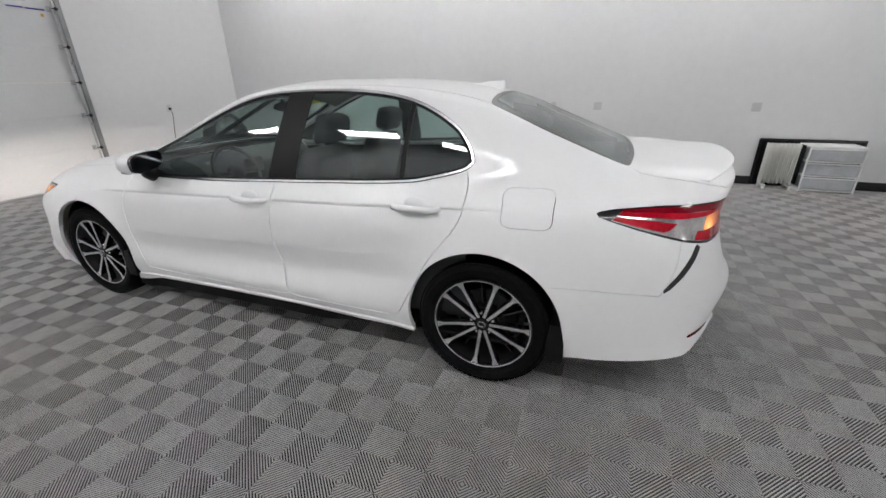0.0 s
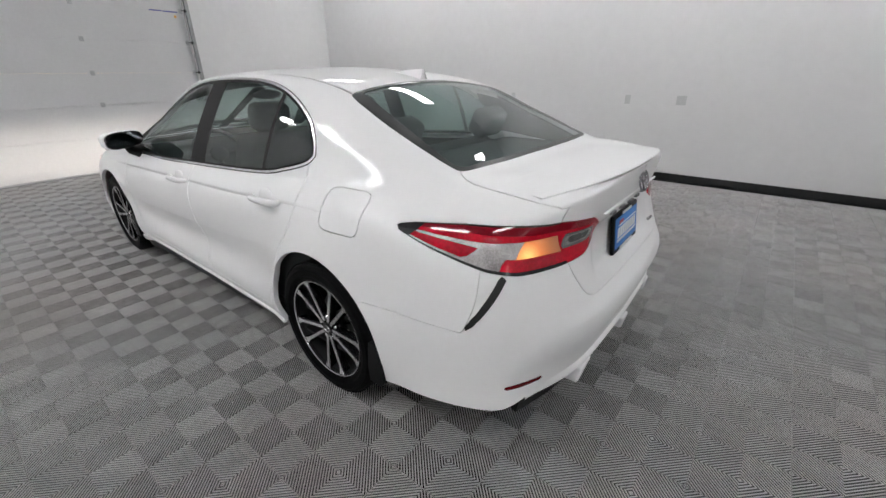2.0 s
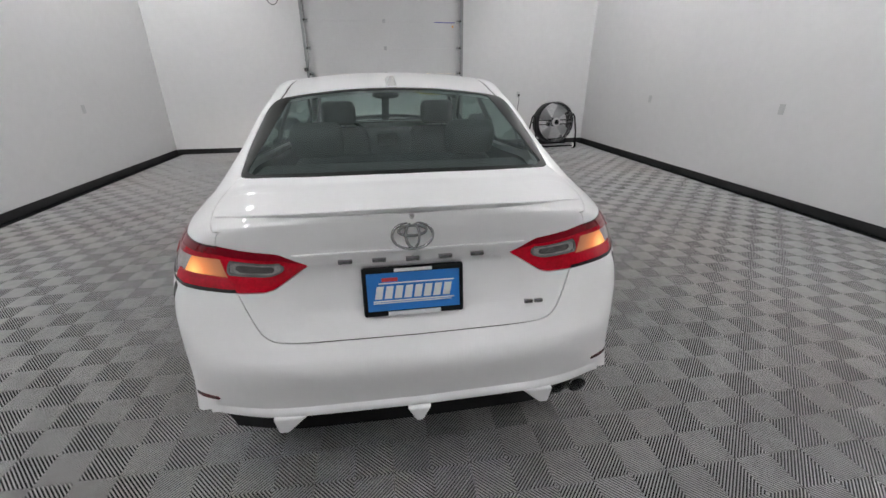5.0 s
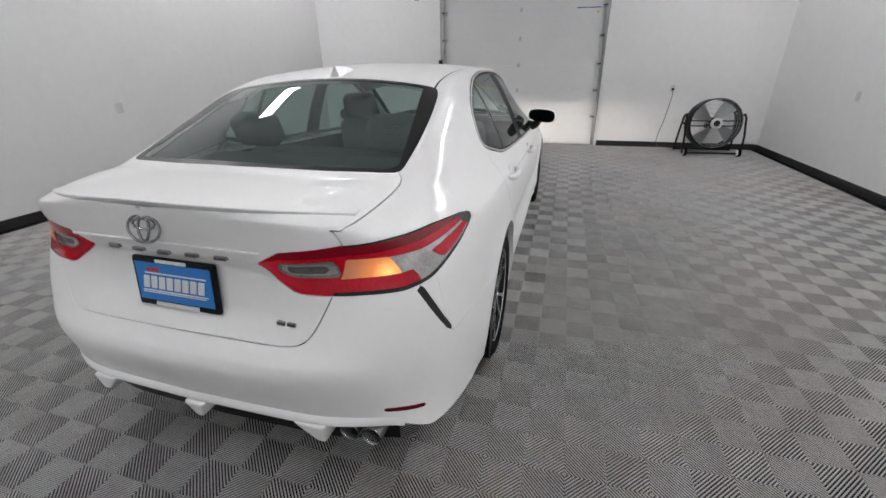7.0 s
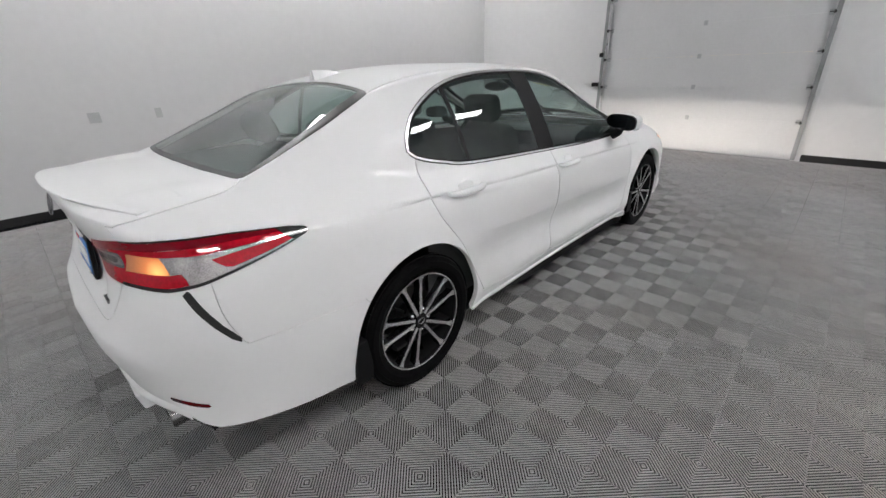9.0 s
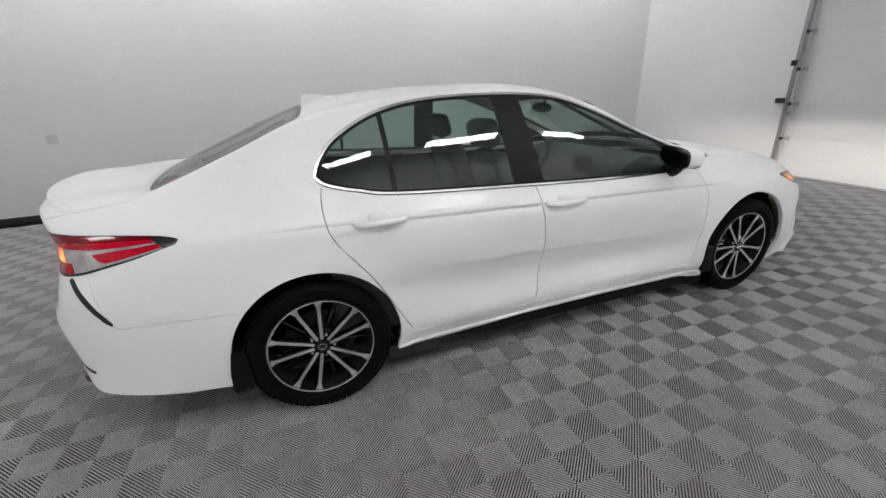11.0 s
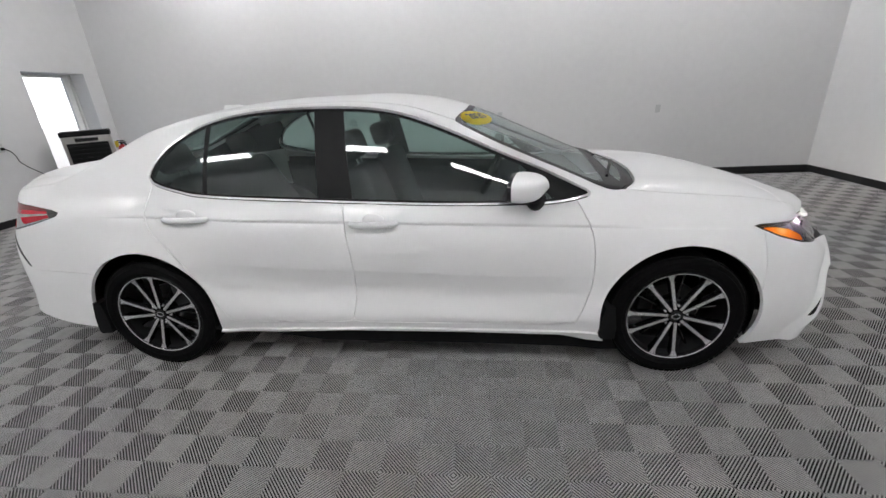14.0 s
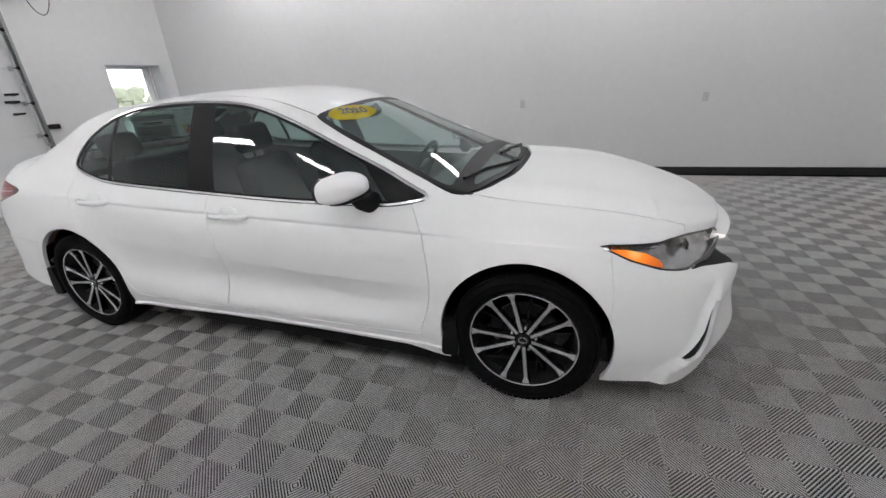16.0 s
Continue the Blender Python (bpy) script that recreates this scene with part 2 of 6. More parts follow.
def wall_along(name, axis, at, lo, hi, holes, label):
    """A wall from lo to hi with openings (a0, a1, z0, z1); axis is the one it runs along."""
    bm = bmesh.new()
    cuts = sorted({lo, hi, *(h[0] for h in holes), *(h[1] for h in holes)})
    for a, b in zip(cuts, cuts[1:]):
        mid = (a + b) / 2
        solid, z = [], 0.0
        for h in sorted((h for h in holes if h[0] < mid < h[1]), key=lambda h: h[2]):
            if h[2] > z:
                solid.append((z, h[2]))
            z = h[3]
        solid.append((z, HIGH))
        for z0, z1 in solid:
            p, q = ((a, at[0], z0), (b, at[1], z1)) if axis == "x" else ((at[0], a, z0), (at[1], b, z1))
            add_box(bm, p, q)
    bmesh.ops.remove_doubles(bm, verts=bm.verts[:], dist=1e-5)
    return structure(name, bm, WALL, label)


ND = (-1.36, 1.66, 0.0, 3.38)     # north door opening
SD = (-1.69, 1.40, 0.0, 3.38)     # south door opening
WIN = (-3.91, -2.93, 0.0, 2.03)   # glazed door in the south wall
wall_along("wall_north", "x", (NORTH, NORTH + T), WEST - T, EAST + T, [ND], "white painted drywall behind the overhead door")
wall_along("wall_south", "x", (SOUTH - DEEP, SOUTH), WEST - T, EAST + T, [SD, WIN], "white painted drywall with an overhead door and a window")
wall_along("wall_east", "y", (EAST, EAST + T), SOUTH, NORTH, [], "plain white painted drywall with sockets")
wall_along("wall_west", "y", (WEST - T, WEST), SOUTH, NORTH, [], "plain white painted drywall with sockets")
structure("ceiling", box((WEST - T, SOUTH - DEEP, HIGH), (EAST + T, NORTH + T, HIGH + 0.2)), CEIL, "flat white painted ceiling")
structure("ground", box((-60, -60, -0.5), (60, 60, -0.016)), SLAB, "slab under the floor tiles, near black for shade in their gaps")
for nm, lo, hi in (("baseboard_east", (EAST - 0.008, SOUTH, 0.0), (EAST, NORTH, 0.1)), ("baseboard_west", (WEST, SOUTH, 0.0), (WEST + 0.008, NORTH, 0.1)),
                   ("baseboard_north", (WEST + 0.008, NORTH - 0.008, 0.0), (ND[0] - 0.09, NORTH, 0.1)), ("baseboard_north", (ND[1] + 0.09, NORTH - 0.008, 0.0), (EAST - 0.008, NORTH, 0.1)),
                   ("baseboard_south", (WIN[1], SOUTH, 0.0), (SD[0] - 0.09, SOUTH + 0.008, 0.1)), ("baseboard_south", (SD[1] + 0.09, SOUTH, 0.0), (EAST - 0.008, SOUTH + 0.008, 0.1))):
    structure(nm, box(lo, hi, 0.003), BASE, "black rubber baseboard along the wall")


def ceiling_lamp(x, y, glow):
    """A flat four-foot fitting hung under the ceiling."""
    ob = thing("ceiling_light", pose(x, y, HIGH - 0.12), "long white flat panel ceiling light, switched on", "ceiling light", "ceiling lights")
    part("housing", box((-0.155, -0.62, 0.0), (0.155, 0.62, 0.07), 0.01), WHITEPL, ob)
    part("diffuser", box((-0.14, -0.60, -0.012), (0.14, 0.60, -0.001), 0.004), glow, ob, "glowing white diffuser")
    for yy in (-0.45, 0.45):
        part("hanger", box((-0.01, yy - 0.01, 0.071), (0.01, yy + 0.01, 0.12)), STEEL, ob)
    return ob


LAMPGLOW = material("lamp_diffuser", (0.9, 0.9, 0.9), 0.5, emit=(0.985, 0.985, 0.995), strength=39.0)
FILLGLOW = material("fill_lamp_diffuser", (0.9, 0.9, 0.9), 0.5, emit=(0.985, 0.985, 0.995), strength=18.0)
for k in range(4):
    ceiling_lamp(3.45, -3.75 + 2.42 * k, LAMPGLOW)
    ceiling_lamp(-3.40, -3.40 + 2.42 * k, LAMPGLOW)
# two unseen, dimmer lamps added to brighten the car's tail
for lx in (-1.5, 1.5):
    ceiling_lamp(lx, -5.2, FILLGLOW)

# ---- the car: a smooth skin through design lines, cut into panels ----


def hermite(t, knots, vals):
    """A smooth curve through vals (k, ...) at knots, without overshoot beyond the neighbours' slopes; t may be any array."""
    knots, vals = np.asarray(knots, float), np.asarray(vals, float)
    flat = vals.reshape(len(knots), -1)
    h = np.diff(knots)[:, None]
    d = np.diff(flat, axis=0) / h
    m = np.zeros_like(flat)
    w1, w2 = 2 * h[1:] + h[:-1], h[1:] + 2 * h[:-1]
    ok = d[1:] * d[:-1] > 0
    with np.errstate(divide="ignore", invalid="ignore"):
        m[1:-1] = np.where(ok, (w1 + w2) / (w1 / d[:-1] + w2 / d[1:]), 0)
    m[0], m[-1] = d[0], d[-1]
    t = np.atleast_1d(np.asarray(t, float))
    k = np.clip(np.searchsorted(knots, t, "right") - 1, 0, len(knots) - 2)
    s = ((t - knots[k]) / (knots[k + 1] - knots[k]))[:, None]
    hk = h[k]
    out = (2 * s**3 - 3 * s**2 + 1) * flat[k] + (s**3 - 2 * s**2 + s) * hk * m[k] + (3 * s**2 - 2 * s**3) * flat[k + 1] + (s**3 - s**2) * hk * m[k + 1]
    return out.reshape(len(t), *vals.shape[1:])


# Belts round the right half of the body, from the middle of the tail to the middle of the nose: x, y, z.
BELT0 = [(0, -2.462, .394), (.42, -2.446, .388), (.675, -2.378, .372), (.796, -2.302, .318), (.876, -1.90, .252), (.880, -1.41, .235), (.865, -.7, .225), (.865, 0, .22), (.862, .7, .205), (.862, 1.41, .18), (.852, 1.80, .172), (.82, 2.0, .178), (.66, 2.175, .185), (.37, 2.295, .19), (0, 2.335, .19)]
BELT1 = [(0, -2.478, .45), (.42, -2.462, .45), (.665, -2.392, .44), (.803, -2.268, .41), (.880, -1.90, .35), (.90, -1.41, .34), (.897, -.7, .31), (.897, 0, .31), (.895, .7, .31), (.90, 1.41, .32), (.888, 1.78, .32), (.845, 2.02, .32), (.695, 2.195, .32), (.40, 2.345, .32), (0, 2.385, .32)]
BELT2 = [(0, -2.508, .612), (.42, -2.488, .612), (.66, -2.408, .605), (.808, -2.252, .585), (.884, -1.90, .54), (.915, -1.41, .55), (.884, -.7, .50), (.878, 0, .475), (.884, .7, .455), (.912, 1.41, .52), (.897, 1.76, .52), (.85, 2.0, .51), (.69, 2.17, .50), (.39, 2.32, .50), (0, 2.37, .50)]
BELT3 = [(0, -2.462, .660), (.42, -2.455, .664), (.648, -2.395, .672), (.798, -2.262, .70), (.874, -1.90, .72), (.908, -1.41, .73), (.906, -.7, .640), (.904, 0, .605), (.903, .7, .575), (.905, 1.41, .68), (.89, 1.74, .68), (.845, 1.97, .67), (.685, 2.160, .632), (.395, 2.325, .632), (0, 2.390, .632)]
BELT4 = [(0, -2.415, .91), (.40, -2.40, .91), (.612, -2.34, .912), (.748, -2.22, .922), (.836, -1.88, .922), (.880, -1.41, .918), (.895, -.7, .884), (.895, 0, .860), (.888, .7, .832), (.872, 1.41, .80), (.86, 1.70, .79), (.80, 1.93, .765), (.638, 2.038, .748), (.372, 2.215, .738), (0, 2.305, .733)]
BELT5 = [(0, -2.452, 1.058), (.38, -2.428, 1.050), (.55, -2.372, 1.030), (.67, -2.24, 1.004), (.752, -1.88, 1.006), (.800, -1.36, 1.020), (.84, -.7, .972), (.846, 0, .942), (.84, .7, .912), (.80, 1.41, .885), (.785, 1.68, .862), (.72, 1.90, .838), (.585, 2.04, .815), (.36, 2.218, .785), (0, 2.295, .768)]
BELTS = [np.array(b, float) for b in (BELT0, BELT1, BELT2, BELT3, BELT4, BELT5)]
STEPS = [12, 12, 14, 16, 22, 28, 28, 28, 28, 16, 18, 22, 20, 12]
STATION = np.concatenate([np.arange(n) / n + k for k, n in enumerate(STEPS)] + [[len(STEPS)]])
belts = np.stack([hermite(STATION, range(15), b) for b in BELTS])        # level, station, xyz
# Lines of the upper body against y: rail beside the roof, its height, and the middle's height.
RAIL = np.array([(-2.46, .585, 1.040), (-2.2, .600, 1.058), (-2.03, .617, 1.070), (-1.98, .618, 1.086), (-1.65, .606, 1.214), (-1.33, .592, 1.338), (-1.0, .607, 1.398), (-.7, .605, 1.418), (-.34, .61, 1.421), (0, .615, 1.392), (.25, .635, 1.312), (.55, .675, 1.172), (.8, .71, 1.07), (1.05, .742, .985), (1.2, .742, .958), (1.5, .728, .935), (1.8, .69, .895), (2.03, .60, .838), (2.31, .40, .775)])
SPINE = np.array([(-2.46, 1.072), (-2.2, 1.090), (-2.06, 1.0835), (-2.015, 1.0995), (-1.9, 1.148), (-1.5, 1.314), (-1.35, 1.368), (-1.2, 1.409), (-.95, 1.442), (-.6, 1.460), (-.2, 1.460), (.1, 1.432), (.28, 1.392), (.42, 1.345), (.8, 1.178), (1.1, 1.045), (1.25, .985), (1.34, .975), (1.6, .962), (1.9, .908), (2.08, .855), (2.22, .805), (2.30, .770)])
y5, x5 = belts[5][:, 1], belts[5][:, 0]
rail = hermite(y5, RAIL[:, 0], RAIL[:, 1:])
spine = hermite(y5, SPINE[:, 0], SPINE[:, 1:])[:, 0]
x6 = np.minimum(rail[:, 0], 0.86 * x5)
z6 = np.where(x5 < 0.7, spine - (spine - rail[:, 1]) * np.clip(x6 / np.maximum(rail[:, 0], 0.01), 0, 1) ** 2, rail[:, 1])
L6 = np.stack([x6, y5, z6], 1)
bulge = np.clip((z6 - belts[5][:, 2]) / 0.42, 0, 1)
LM = (belts[5] + L6) / 2 + np.stack([0.008 * bulge + 0.006, 0 * y5, 0.006 * bulge], 1)
L7 = np.stack([x6 * 0.56, y5, spine - (spine - z6) * 0.33], 1)
L8 = np.stack([0 * y5, y5, spine], 1)
levels = np.concatenate([belts, [LM, L6, L7, L8]])                         # 10 levels
ROWS_BETWEEN = [6, 12, 9, 12, 8, 6, 7, 8, 8]


def skin():
    """All rows of the skin: positions (row, station, xyz) and the row's level number."""
    full = np.concatenate([levels, [levels[-2] * (-1, 1, 1)]])
    d = np.maximum(np.linalg.norm(np.diff(full, axis=0), axis=2), 1e-4)[..., None]
    slope = np.diff(full, axis=0) / d
    m = np.concatenate([slope[:1], (slope[:-1] * d[1:] + slope[1:] * d[:-1]) / (d[1:] + d[:-1])])
    rows, number = [], []
    for k, n in enumerate(ROWS_BETWEEN):
        for j in range(n + (k == len(ROWS_BETWEEN) - 1)):
            s = 1 - (1 - j / n) ** 1.7 if k == 3 else j / n
            rows.append((2 * s**3 - 3 * s**2 + 1) * full[k] + (s**3 - 2 * s**2 + s) * d[k] * m[k] + (3 * s**2 - 2 * s**3) * full[k + 1] + (s**3 - s**2) * d[k] * m[k + 1])
            number.append(k + s)
    return np.array(rows), np.array(number)


SKIN, LEVEL = skin()
GLASS_BOW = 0.019

ARC = np.concatenate([[0], np.cumsum(np.linalg.norm(np.diff(belts[4][:, :2], axis=0), axis=1))])


def arc_nose(x):
    """Length round the body at which the nose reaches half width x."""
    return float(np.interp(-x, -belts[4][-60:, 0], ARC[-60:]))


AXLE_F, AXLE_R, HUB_Z = 1.4125, -1.4125, 0.334
NR, NS = SKIN.shape[:2]
# Sculpting of the flanks: the crease at handle height and the swell round the wheels.
yy, zz = SKIN[..., 1], SKIN[..., 2]
crease = np.interp(yy, belts[4][:, 1], belts[4][:, 2])
fade = np.clip((yy + 1.62) / 0.35, 0, 1) * np.clip((1.22 - yy) / 0.25, 0, 1)
below = (LEVEL[:, None] < 3.999) & (LEVEL[:, None] > 2.2)
SKIN[..., 0] -= np.where(below, 0.010 * fade * np.exp(-np.clip(crease - zz, 0, None) / 0.022), 0)
for ya in (AXLE_F, AXLE_R):
    r = np.hypot(yy - ya, zz - HUB_Z)
    SKIN[..., 0] += np.where(LEVEL[:, None] < 4, 0.014 * np.exp(-((r - 0.375) / 0.075) ** 2), 0) * (SKIN[..., 0] > 0.6)
# The crease across the doors: flat above it, folded inwards below.
edge_z = np.interp(SKIN[..., 1], (-1.15, -.7, 0, .7, 1.05), (.69, .640, .605, .575, .56))
below = np.clip(edge_z - SKIN[..., 2], 0, None)
fold = np.clip((SKIN[..., 1] + 1.12) / .25, 0, 1) * np.clip((1.0 - SKIN[..., 1]) / .3, 0, 1) * np.clip((.26 - below) / .16, 0, 1)
SKIN[..., 0] -= .0075 * (1 - np.exp(-below / .028)) * fold * (LEVEL < 3.5)[:, None]
# Side glass: one even bow from the belt to the roof rail.
bow = np.clip((y5 + 1.40) / .25, 0, 1) * np.clip((1.0 - y5) / .25, 0, 1)
bow = (bow * bow * (3 - 2 * bow))[None, :, None]
for r in np.nonzero((LEVEL > 5.0) & (LEVEL < 7.0))[0]:
    s = (LEVEL[r] - 5) / 2
    even = belts[5] * (1 - s) + L6 * s + 4 * s * (1 - s) * GLASS_BOW * np.array((.88, 0, .47))
    SKIN[r] += bow[0] * (even - SKIN[r])
# Roof, windscreen and rear window: one even crown from rail to rail.
crown = np.clip((y5 + 2.1) / .12, 0, 1) * np.clip((1.28 - y5) / .12, 0, 1)
for r in np.nonzero(LEVEL > 7.0)[0]:
    part_x = np.interp(LEVEL[r], (7, 8, 9), (1, .56, 0))
    SKIN[r, :, 2] += crown * (spine - (spine - z6) * part_x**2 - SKIN[r, :, 2])
    SKIN[r, :, 0] += crown * (x6 * part_x - SKIN[r, :, 0])
# The blade of the front bumper: it stands proud in front of a slanting slit.
blade = ARC[None, :] - np.interp(zz, (.25, .31, .55, .62), (arc_nose(.82), arc_nose(.79), arc_nose(.672), arc_nose(.63)))
step = np.clip(blade / .03 + .3, 0, 1)
lift = .034 * step * np.exp(-np.clip(blade, 0, None) / .13) * np.clip((.64 - zz) / .1, 0, 1) * (yy > 1.8) * (LEVEL[:, None] < 3.2)
SKIN[..., 1] += lift
SKIN[..., 0] += .6 * lift
# The wide mouth between the bumper's corners.
mouth = np.clip((.49 - SKIN[..., 0]) / .05, 0, 1) * np.clip((.70 - zz) / .04, 0, 1) * np.clip((zz - .20) / .03, 0, 1) * (yy > 2.0)
SKIN[..., 1] -= .10 * mouth
# The hollow round the number plate.
hollow = np.clip((.40 - SKIN[..., 0]) / .09, 0, 1) * np.clip((zz - .685) / .05, 0, 1) * np.clip((.925 - zz) / .05, 0, 1) * (yy < -2.2)
SKIN[..., 1] += .024 * hollow * hollow * (3 - 2 * hollow)


def arc_y(y):
    """Length round the body at which the flank reaches y."""
    return float(np.interp(y, belts[4][20:-20, 1], ARC[20:-20]))


def arc_tail(x):
    return float(np.interp(x, belts[4][:60, 0], ARC[:60]))


def curve2(pts, n=10, closed=True):
    """Points on a smooth line through pts."""
    p = np.array(pts, float)
    k = len(p)
    out = []
    for i in range(k if closed else k - 1):
        a, b, c, d = (p[(i + j) % k] for j in (-1, 0, 1, 2)) if closed else (p[max(i - 1, 0)], p[i], p[i + 1], p[min(i + 2, k - 1)])
        for s in np.arange(n) / n:
            out.append(0.5 * (2 * b + (c - a) * s + (2 * a - 5 * b + 4 * c - d) * s**2 + (3 * b - a - 3 * c + d) * s**3))
    return np.array(out if closed else out + [p[-1]])


def inside(q, poly):
    """Signed distance of points q (n, 2) to a closed outline: positive inside."""
    best, odd = np.full(len(q), 1e9), np.zeros(len(q), bool)
    for a, b in zip(poly, np.roll(poly, -1, 0)):
        e = b - a
        s = np.clip(((q - a) @ e) / max(e @ e, 1e-12), 0, 1)
        best = np.minimum(best, np.linalg.norm(q - a - s[:, None] * e, axis=1))
        cross = ((a[1] > q[:, 1]) != (b[1] > q[:, 1]))
        with np.errstate(divide="ignore", invalid="ignore"):
            odd ^= cross & (q[:, 0] < (b[0] - a[0]) * (q[:, 1] - a[1]) / (b[1] - a[1]) + a[0])
    return np.where(odd, best, -best)


# Outlines. Flank: (y, z). Round the body: (arc, z). From above: (x, y).
DLO_TOP = curve2([(-1.315, 1.105), (-1.285, 1.165), (-1.2, 1.25), (-1.0, 1.345), (-.73, 1.39), (-.34, 1.395), (-.03, 1.366), (.22, 1.287), (.54, 1.147), (.76, 1.055), (.96, .958)], 8, False)
DLO_LOW = curve2([(.96, .958), (.80, .937), (.63, .936), (.27, .943), (-.25, .968), (-.95, 1.008), (-1.15, 1.04), (-1.28, 1.075), (-1.315, 1.105)], 8, False)
DLO = np.concatenate([DLO_TOP[:-1], DLO_LOW[:-1]])
DOOR_F = np.concatenate([curve2([(-.255, 1.0), (-.238, .87), (-.220, .66), (-.232, .45), (-.258, .312)], 6, False), curve2([(-.20, .300), (.3, .296), (.86, .300), (.925, .325), (.985, .53), (.975, .76), (.93, .88), (.86, 1.0)], 6, False)])
DOOR_R = np.concatenate([curve2([(-.258, .312), (-.232, .45), (-.220, .66), (-.238, .87), (-.255, 1.0)], 6, False), curve2([(-1.26, 1.12), (-1.305, 1.05), (-1.315, .95), (-1.285, .84), (-1.15, .655), (-1.05, .475), (-.975, .335), (-.93, .305), (-.7, .298), (-.32, .302)], 6, False)])
FUEL = curve2([(-1.49, 1.0), (-1.60, 1.007), (-1.69, 1.0), (-1.70, .93), (-1.69, .862), (-1.60, .853), (-1.495, .86), (-1.485, .93)], 6)
TAIL = np.array([(arc_tail(.315), .905), (arc_tail(.40), .952), (arc_tail(.60), .974), (arc_tail(.72), .973), (arc_y(-2.1), .966), (arc_y(-1.93), .950), (arc_y(-1.865), .937), (arc_y(-1.88), .920), (arc_y(-2.02), .88), (arc_y(-2.2), .835), (arc_tail(.70), .822), (arc_tail(.55), .822), (arc_tail(.43), .828)])
STRIP = np.array([(arc_y(-2.259), .822), (arc_y(-2.239), .825), (arc_y(-2.184), .727), (arc_y(-2.136), .635), (arc_y(-2.138), .618), (arc_y(-2.149), .616), (arc_y(-2.203), .721)])
HEAD = np.array([(arc_y(1.70), .800), (arc_y(1.74), .806), (arc_nose(.76), .798), (arc_nose(.60), .778), (arc_nose(.41), .752), (arc_nose(.345), .735), (arc_nose(.37), .706), (arc_nose(.60), .686), (arc_nose(.74), .694), (arc_y(1.90), .714), (arc_y(1.80), .748)])
AMBERS = np.array([(arc_y(1.725), .793), (arc_y(1.80), .788), (arc_y(1.87), .773), (arc_y(1.915), .745), (arc_y(1.92), .718), (arc_y(1.86), .735), (arc_y(1.81), .752)])
_low = curve2([(-.1, .664), (arc_tail(.20), .665), (arc_tail(.38), .669), (arc_tail(.448), .690), (arc_tail(.490), .75), (arc_tail(.527), .822), (arc_tail(.572), .90), (arc_tail(.598), .96), (arc_tail(.618), 1.07)], 6, False)
LID = np.concatenate([_low, [(-.1, 1.07)]])
GRILLE = np.array([(arc_nose(.45), .21), (arc_nose(.455), .40), (arc_nose(.455), .66), (ARC[-1] + .1, .66), (ARC[-1] + .1, .20)])
UPGRILLE = np.array([(arc_nose(.74), .690), (arc_nose(.60), .692), (arc_nose(.36), .737), (ARC[-1] + .1, .765), (ARC[-1] + .1, .61), (arc_nose(.455), .615), (arc_nose(.53), .650), (arc_nose(.66), .679)])
INTAKE = np.array([(arc_nose(.662), .550), (arc_nose(.725), .43), (arc_nose(.792), .31), (arc_nose(.745), .318), (arc_nose(.685), .42), (arc_nose(.646), .53)])
REFLECT = np.array([(arc_tail(.615), .422), (arc_tail(.67), .412), (arc_tail(.725), .398), (arc_tail(.735), .408), (arc_tail(.68), .426), (arc_tail(.62), .436)])
SHIELD_TOP = curve2([(.742, 1.09), (.70, .88), (.655, .68), (.615, .45), (.578, .325), (.52, .315), (.25, .36), (0, .37)], 6, False)
SHIELD_LOW = curve2([(0, 1.28), (.3, 1.265), (.6, 1.195), (.72, 1.13), (.742, 1.09)], 6, False)
SCREEN = np.concatenate([SHIELD_TOP, SHIELD_LOW[:-1]])
SCREEN = np.concatenate([SCREEN, (SCREEN * (-1, 1))[::-1]])
BACK_HALF = np.concatenate([curve2([(0, -2.022), (.3, -2.012), (.55, -1.984), (.604, -1.962)], 6, False), curve2([(.604, -1.962), (.606, -1.75), (.592, -1.52), (.566, -1.38), (.51, -1.335), (.25, -1.305), (0, -1.30)], 6, False)])
BACKLIGHT = np.concatenate([BACK_HALF, (BACK_HALF * (-1, 1))[::-1]])
LID_HALF = np.concatenate([[(0, -2.022), (.3, -2.012), (.55, -1.984), (.606, -1.962)], curve2([(.606, -1.962), (.628, -2.05), (.622, -2.2), (.600, -2.31), (.575, -2.37)], 6, False), [(.556, -2.42), (.55, -2.6), (0, -2.6)]])
LIDTOP = np.concatenate([LID_HALF, (LID_HALF * (-1, 1))[::-1]])
HOOD_HALF = np.concatenate([curve2([(0, 1.312), (.3, 1.297), (.6, 1.228), (.715, 1.15)], 6, False), curve2([(.715, 1.15), (.72, 1.4), (.708, 1.65), (.672, 1.86), (.625, 1.98), (.582, 2.045)], 6, False), [(.50, 2.30), (0, 2.40)]])
HOOD = np.concatenate([HOOD_HALF, (HOOD_HALF * (-1, 1))[::-1]])
ROOFLINE = np.array([(-1.5, .555), (-1.25, .535), (-.6, .548), (0, .552), (.2, .555), (.33, .56)])
COWL_HALF = np.array([(0, 1.27), (.3, 1.255), (.6, 1.185), (.725, 1.12), (.72, 1.155), (.6, 1.232), (.3, 1.302), (0, 1.317)])
COWL = np.concatenate([COWL_HALF, (COWL_HALF * (-1, 1))[::-1]])

# The skin as polygons of both sides, with the flat coordinates used for cutting.
pos = np.concatenate([SKIN.reshape(-1, 3), (SKIN * (-1, 1, 1)).reshape(-1, 3)])
lev = np.concatenate([np.repeat(LEVEL, NS)] * 2)
arc = np.concatenate([np.tile(ARC, NR)] * 2)
du = np.gradient(SKIN, axis=1)
